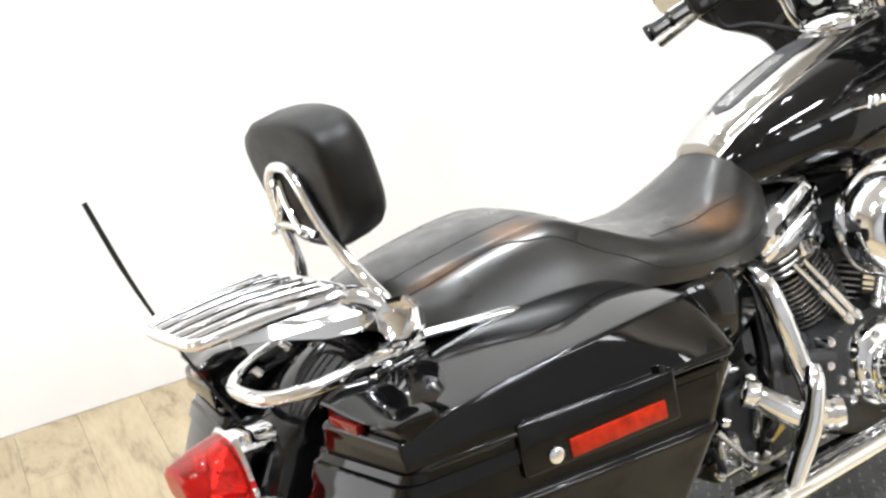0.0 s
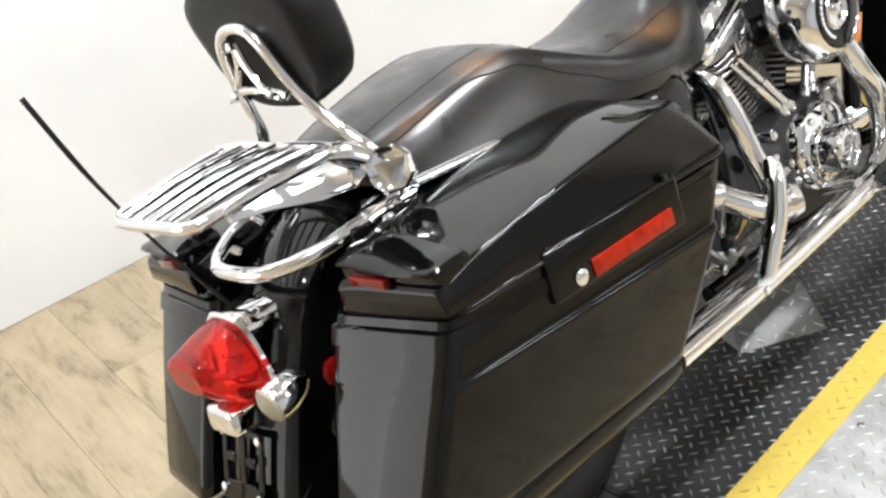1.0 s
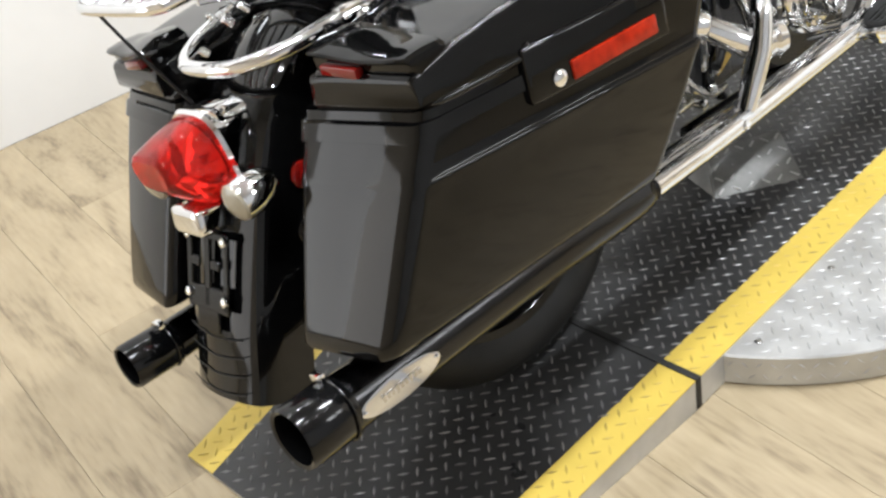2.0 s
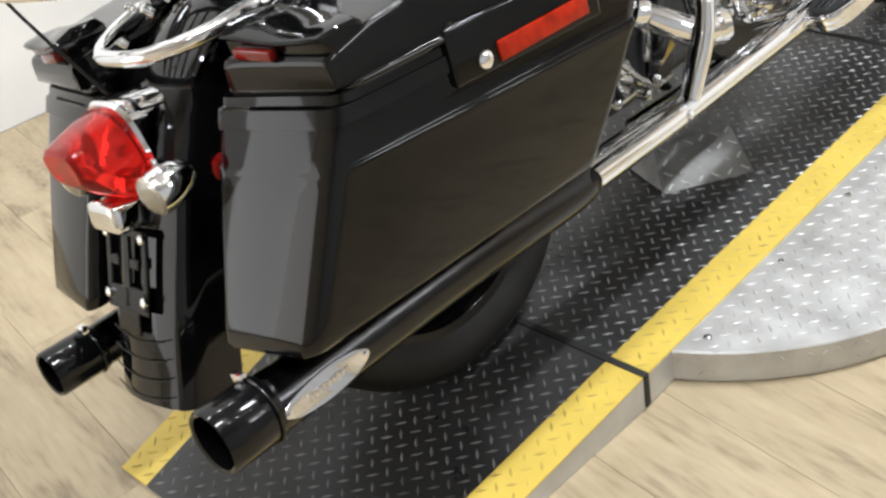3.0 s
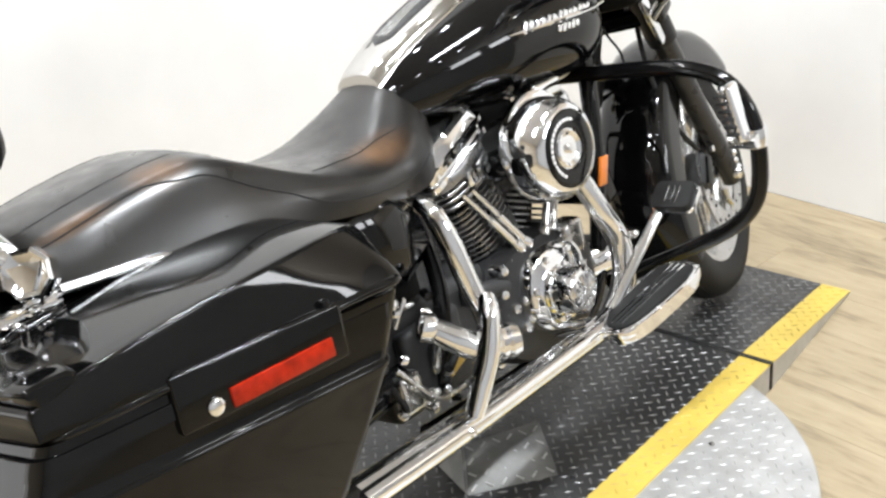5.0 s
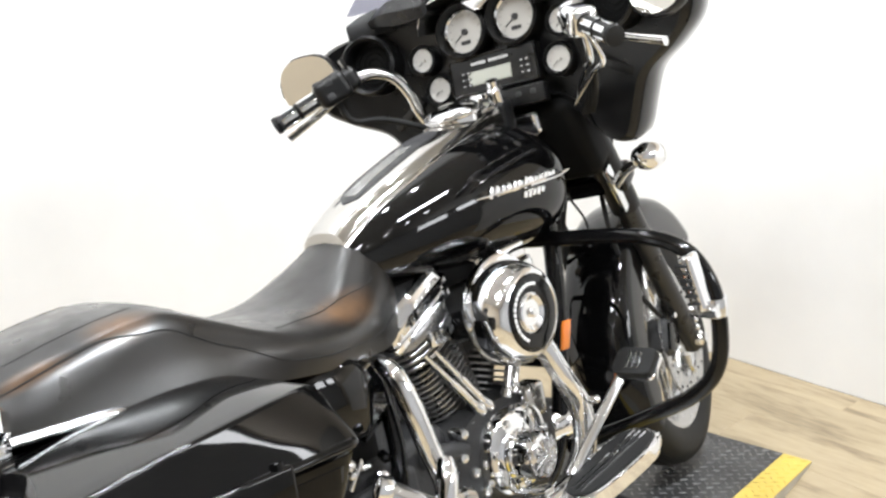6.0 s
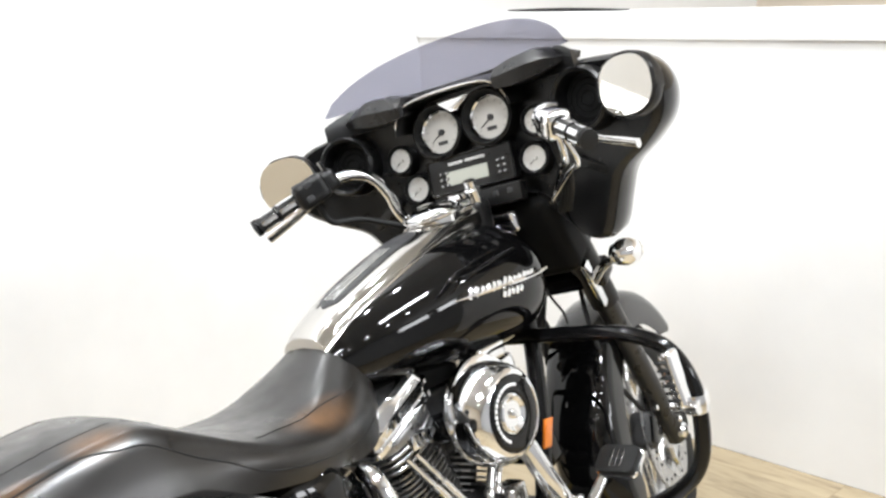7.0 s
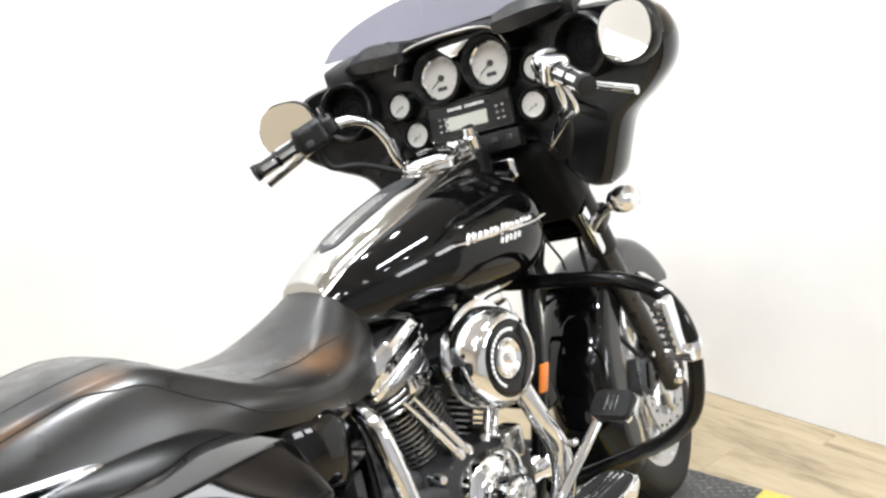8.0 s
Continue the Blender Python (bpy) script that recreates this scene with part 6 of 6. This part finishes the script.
# handlebar
bars = holder("handlebar", bike)
tagged(bars, "chrome handlebar with black and chrome grips and controls")
for s in (1, -1):
    pts = [(0.0, 1.2, 0.925), (s * 0.12, 1.2, 0.928), (s * 0.188, 1.182, 0.95), (s * 0.205, 1.152, 1.0), (s * 0.21, 1.138, 1.045), (s * 0.222, 1.112, 1.088), (s * 0.245, 1.072, 1.108), (s * 0.28, 1.02, 1.102), (s * 0.312, 0.97, 1.09)]
    if s > 0:                               # the far end of the bar turns forward into the fairing
        pts = [(0.16, 1.235, 1.03), (0.195, 1.19, 1.055), (0.218, 1.135, 1.082)] + pts[6:]
    spart("bar", tube(pts, 0.0122, 16, 7), CHROME, bars, "chrome bar")
    g0, g1 = Vector((s * 0.312, 0.968, 1.088)), Vector((s * 0.396, 0.893, 1.051))
    d = (g1 - g0).normalized()
    m = toward(g0, d)
    L = (g1 - g0).length
    spart("grip", lathe([(0.015, 0), (0.0175, 0.004), (0.0172, L * 0.5), (0.0172, L - 0.01), (0.0185, L - 0.008), (0.0185, L), (0.002, L + 0.002)], 24, m), RUBBER, bars, "black rubber grip")
    for k in range(5):
        for h0, h1 in ((0.014, L * 0.46), (L * 0.54, L - 0.018)):
            band = box((0.004, 0.0115, h1 - h0), (0, 0, 0), 0.0018, 2)
            bmesh.ops.transform(band, matrix=m @ Matrix.Rotation(2 * math.pi * k / 5, 4, "Z") @ Matrix.Translation((0.0168, 0, (h0 + h1) / 2)), verts=band.verts)
            spart("grip_band", band, CHROME, bars, "chrome inlay")
    for h in (0.006, L * 0.5, L - 0.009):
        spart("grip_ring", lathe([(0.0172, -0.003), (0.0196, -0.002), (0.0196, 0.002), (0.0172, 0.003)], 24, m @ Matrix.Translation((0, 0, h)), close=True), BLACK_GLOSS, bars)
    c0 = g0 - d * 0.025
    box_m = m.to_3x3().to_4x4()
    if s < 0:
        spart("switch_housing", box((0.074, 0.06, 0.074), c0, 0.016, 3, box_m), PLASTIC, bars, "black switch housing")
        for i in range(2):
            for j in range(2):
                spart("switch_button", box((0.02, 0.014, 0.018), c0 + Vector((-0.014 + 0.028 * j, -0.03 + 0.004 * j, 0.016 - 0.03 * i)), 0.004, 2, box_m), BRACKET, bars)
    else:
        spart("switch_housing", box((0.056, 0.056, 0.062), c0, 0.016, 3, box_m), CHROME, bars, "chrome switch housing")
        for j in range(3):
            spart("switch_button", box((0.012, 0.012, 0.012), c0 + Vector((-0.004 + 0.008 * j, -0.028, 0.012 - 0.014 * j)), 0.004, 2, box_m), BRACKET, bars)
    piv = c0 + Vector((-s * 0.01, 0.035, 0.008))
    if s > 0:
        spart("master_cylinder", lathe([(0.02, -0.02), (0.027, -0.012), (0.028, 0.012), (0.024, 0.022), (0.012, 0.027), (0.001, 0.028)], 28, toward(piv + Vector((-0.012, 0.0, 0.006)), (0.1, -0.3, 1))), CHROME, bars, "round chrome reservoir")
        spart("perch_clamp", tube([c0 - d * 0.05, c0 - d * 0.02], 0.021, 18, 2), CHROME, bars)
    else:
        spart("master_cylinder", box((0.055, 0.05, 0.045), piv + Vector((-s * 0.012, 0.0, 0.004)), 0.016, 3, box_m), CHROME if s > 0 else PLASTIC, bars, "fluid reservoir")
        spart("reservoir_cap", box((0.05, 0.042, 0.008), piv + Vector((-s * 0.012, 0.0, 0.029)), 0.003, 2, box_m), CHROME if s > 0 else PLASTIC, bars)
    tip = g1 + Vector((s * 0.012, 0.062, -0.03))
    spart("control_lever", tube([piv, piv.lerp(tip, 0.25) + Vector((0, 0.02, 0)), piv.lerp(tip, 0.6) + Vector((0, 0.014, -0.002)), tip + Vector((0.045 if s > 0 else -0.02, 0.012, 0.0))], [0.010, 0.0125, 0.011, 0.009, 0.0105], 12, 7, squash=0.7), CHROME, bars, "polished control lever")
    spart("cable", tube([c0 + Vector((0, 0.01, -0.03)), c0 + Vector((-s * 0.01, 0.03, -0.075)), c0 + Vector((-s * 0.05, 0.09, -0.09)), (s * 0.17, 1.16, 0.95)], 0.007, 10, 8), CHROME if s > 0 else RUBBER, bars)
    if s > 0:
        spart("cable", tube([c0 + Vector((0.012, 0.0, -0.03)), c0 + Vector((0.018, 0.02, -0.08)), c0 + Vector((-0.02, 0.05, -0.10)), (0.16, 1.16, 0.94)], 0.006, 10, 8), CHROME, bars)
for k in range(3):
    spart("control_hose", tube([(0.285 - 0.012 * k, 1.0 + 0.012 * k, 1.08), (0.275 - 0.012 * k, 1.04 + 0.012 * k, 1.02), (0.24 - 0.01 * k, 1.10 + 0.01 * k, 0.965), (0.19 - 0.01 * k, 1.17, 0.92)], 0.0075, 10, 7), RUBBER, bars, "black control hose")
spart("bar_riser", box((0.12, 0.05, 0.05), (0, 1.2, 0.92), 0.014, 3), CHROME, bars, "chrome riser")

# ---- floor planks ----
WOOD_MAT = bpy.data.materials.new("wood_plank")
WOOD_MAT.use_nodes = True
nt = WOOD_MAT.node_tree
bs = nt.nodes["Principled BSDF"]
tc = nt.nodes.new("ShaderNodeTexCoord")
info = nt.nodes.new("ShaderNodeObjectInfo")
vm = nt.nodes.new("ShaderNodeVectorMath")
vm.operation = "MULTIPLY_ADD"
vm.inputs[1].default_value = (1, 1, 1)
cmb = nt.nodes.new("ShaderNodeCombineXYZ")
k1 = nt.nodes.new("ShaderNodeMath")
k1.operation = "MULTIPLY"
k1.inputs[1].default_value = 37.0
nt.links.new(info.outputs["Random"], k1.inputs[0])
nt.links.new(k1.outputs[0], cmb.inputs[0])
nt.links.new(k1.outputs[0], cmb.inputs[1])
nt.links.new(tc.outputs["Object"], vm.inputs[0])
nt.links.new(cmb.outputs[0], vm.inputs[2])
mp = nt.nodes.new("ShaderNodeMapping")
mp.inputs["Scale"].default_value = (1.1, 7.0, 1.0)
nt.links.new(vm.outputs[0], mp.inputs["Vector"])
n1 = nt.nodes.new("ShaderNodeTexNoise")
n1.inputs["Scale"].default_value, n1.inputs["Detail"].default_value, n1.inputs["Distortion"].default_value = 2.2, 6.0, 0.7
n2 = nt.nodes.new("ShaderNodeTexNoise")
n2.inputs["Scale"].default_value, n2.inputs["Detail"].default_value = 14.0, 8.0
for n in (n1, n2):
    nt.links.new(mp.outputs[0], n.inputs["Vector"])
cr = nt.nodes.new("ShaderNodeValToRGB")
els = cr.color_ramp.elements
els[0].position, els[0].color = 0.28, (0.145, 0.104, 0.058, 1)
els[1].position, els[1].color = 0.72, (0.45, 0.357, 0.22, 1)
mid = els.new(0.48)
mid.color = (0.365, 0.285, 0.168, 1)
mix = nt.nodes.new("ShaderNodeMath")
mix.operation = "MULTIPLY_ADD"
mix.inputs[1].default_value = 0.35
nt.links.new(n2.outputs["Fac"], mix.inputs[0])
sc = nt.nodes.new("ShaderNodeMath")
sc.operation = "MULTIPLY"
sc.inputs[1].default_value = 0.66
nt.links.new(n1.outputs["Fac"], sc.inputs[0])
nt.links.new(sc.outputs[0], mix.inputs[2])
nt.links.new(mix.outputs[0], cr.inputs["Fac"])
hs = nt.nodes.new("ShaderNodeHueSaturation")
mr = nt.nodes.new("ShaderNodeMapRange")
mr.inputs["To Min"].default_value, mr.inputs["To Max"].default_value = 0.92, 1.06
nt.links.new(info.outputs["Random"], mr.inputs["Value"])
nt.links.new(mr.outputs[0], hs.inputs["Value"])
nt.links.new(cr.outputs["Color"], hs.inputs["Color"])
nt.links.new(hs.outputs["Color"], bs.inputs["Base Color"])
bs.inputs["Roughness"].default_value = 0.4
hs.inputs["Saturation"].default_value = 0.91
bp = nt.nodes.new("ShaderNodeBump")
bp.inputs["Strength"].default_value, bp.inputs["Distance"].default_value = 0.15, 0.001
nt.links.new(n2.outputs["Fac"], bp.inputs["Height"])
nt.links.new(bp.outputs[0], bs.inputs["Normal"])

floor_ob = bpy.data.objects["floor"]
PW, PL = 0.18, 1.22
plank_me = mesh_of("plank", box((PL - 0.0005, PW - 0.0005, 0.004), (0, 0, 0), 0.0005, 1), WOOD_MAT)
rng = random.Random(4)
row = 0
y = -4.19 + PW / 2
while y < 4.27 - PW / 2:
    x = LEFT_X + PL / 2 + 0.002 - (row * 0.43 % 1.0) * PL
    while x < 4.4 + PL / 2:
        lo, hi = max(x - PL / 2, LEFT_X + 0.002), min(x + PL / 2, 4.398)
        y0, y1 = y - PW / 2, y + PW / 2
        pieces = [(lo, hi, y0, y1)]
        if y1 > FAR_Y - 0.002 and y0 < FAR_Y + 0.122:       # cut round the partition
            cut = (y0, FAR_Y - 0.002) if y < FAR_Y + 0.06 else (FAR_Y + 0.122, y1)
            pieces = [(lo, min(hi, FAR_END + 0.005), *cut), (max(lo, FAR_END + 0.005), hi, y0, y1)]
        for a, b, c, d in pieces:
            if b - a > 0.05 and d - c > 0.02:
                ob = new("plank", plank_me)
                ob.parent = floor_ob
                ob.matrix_basis = Matrix.Translation(((a + b) / 2, (c + d) / 2, FLOOR_Z - 0.002)) @ Matrix.Diagonal(((b - a) / PL, (d - c) / PW, 1, 1))
        x += PL
    y += PW
    row += 1
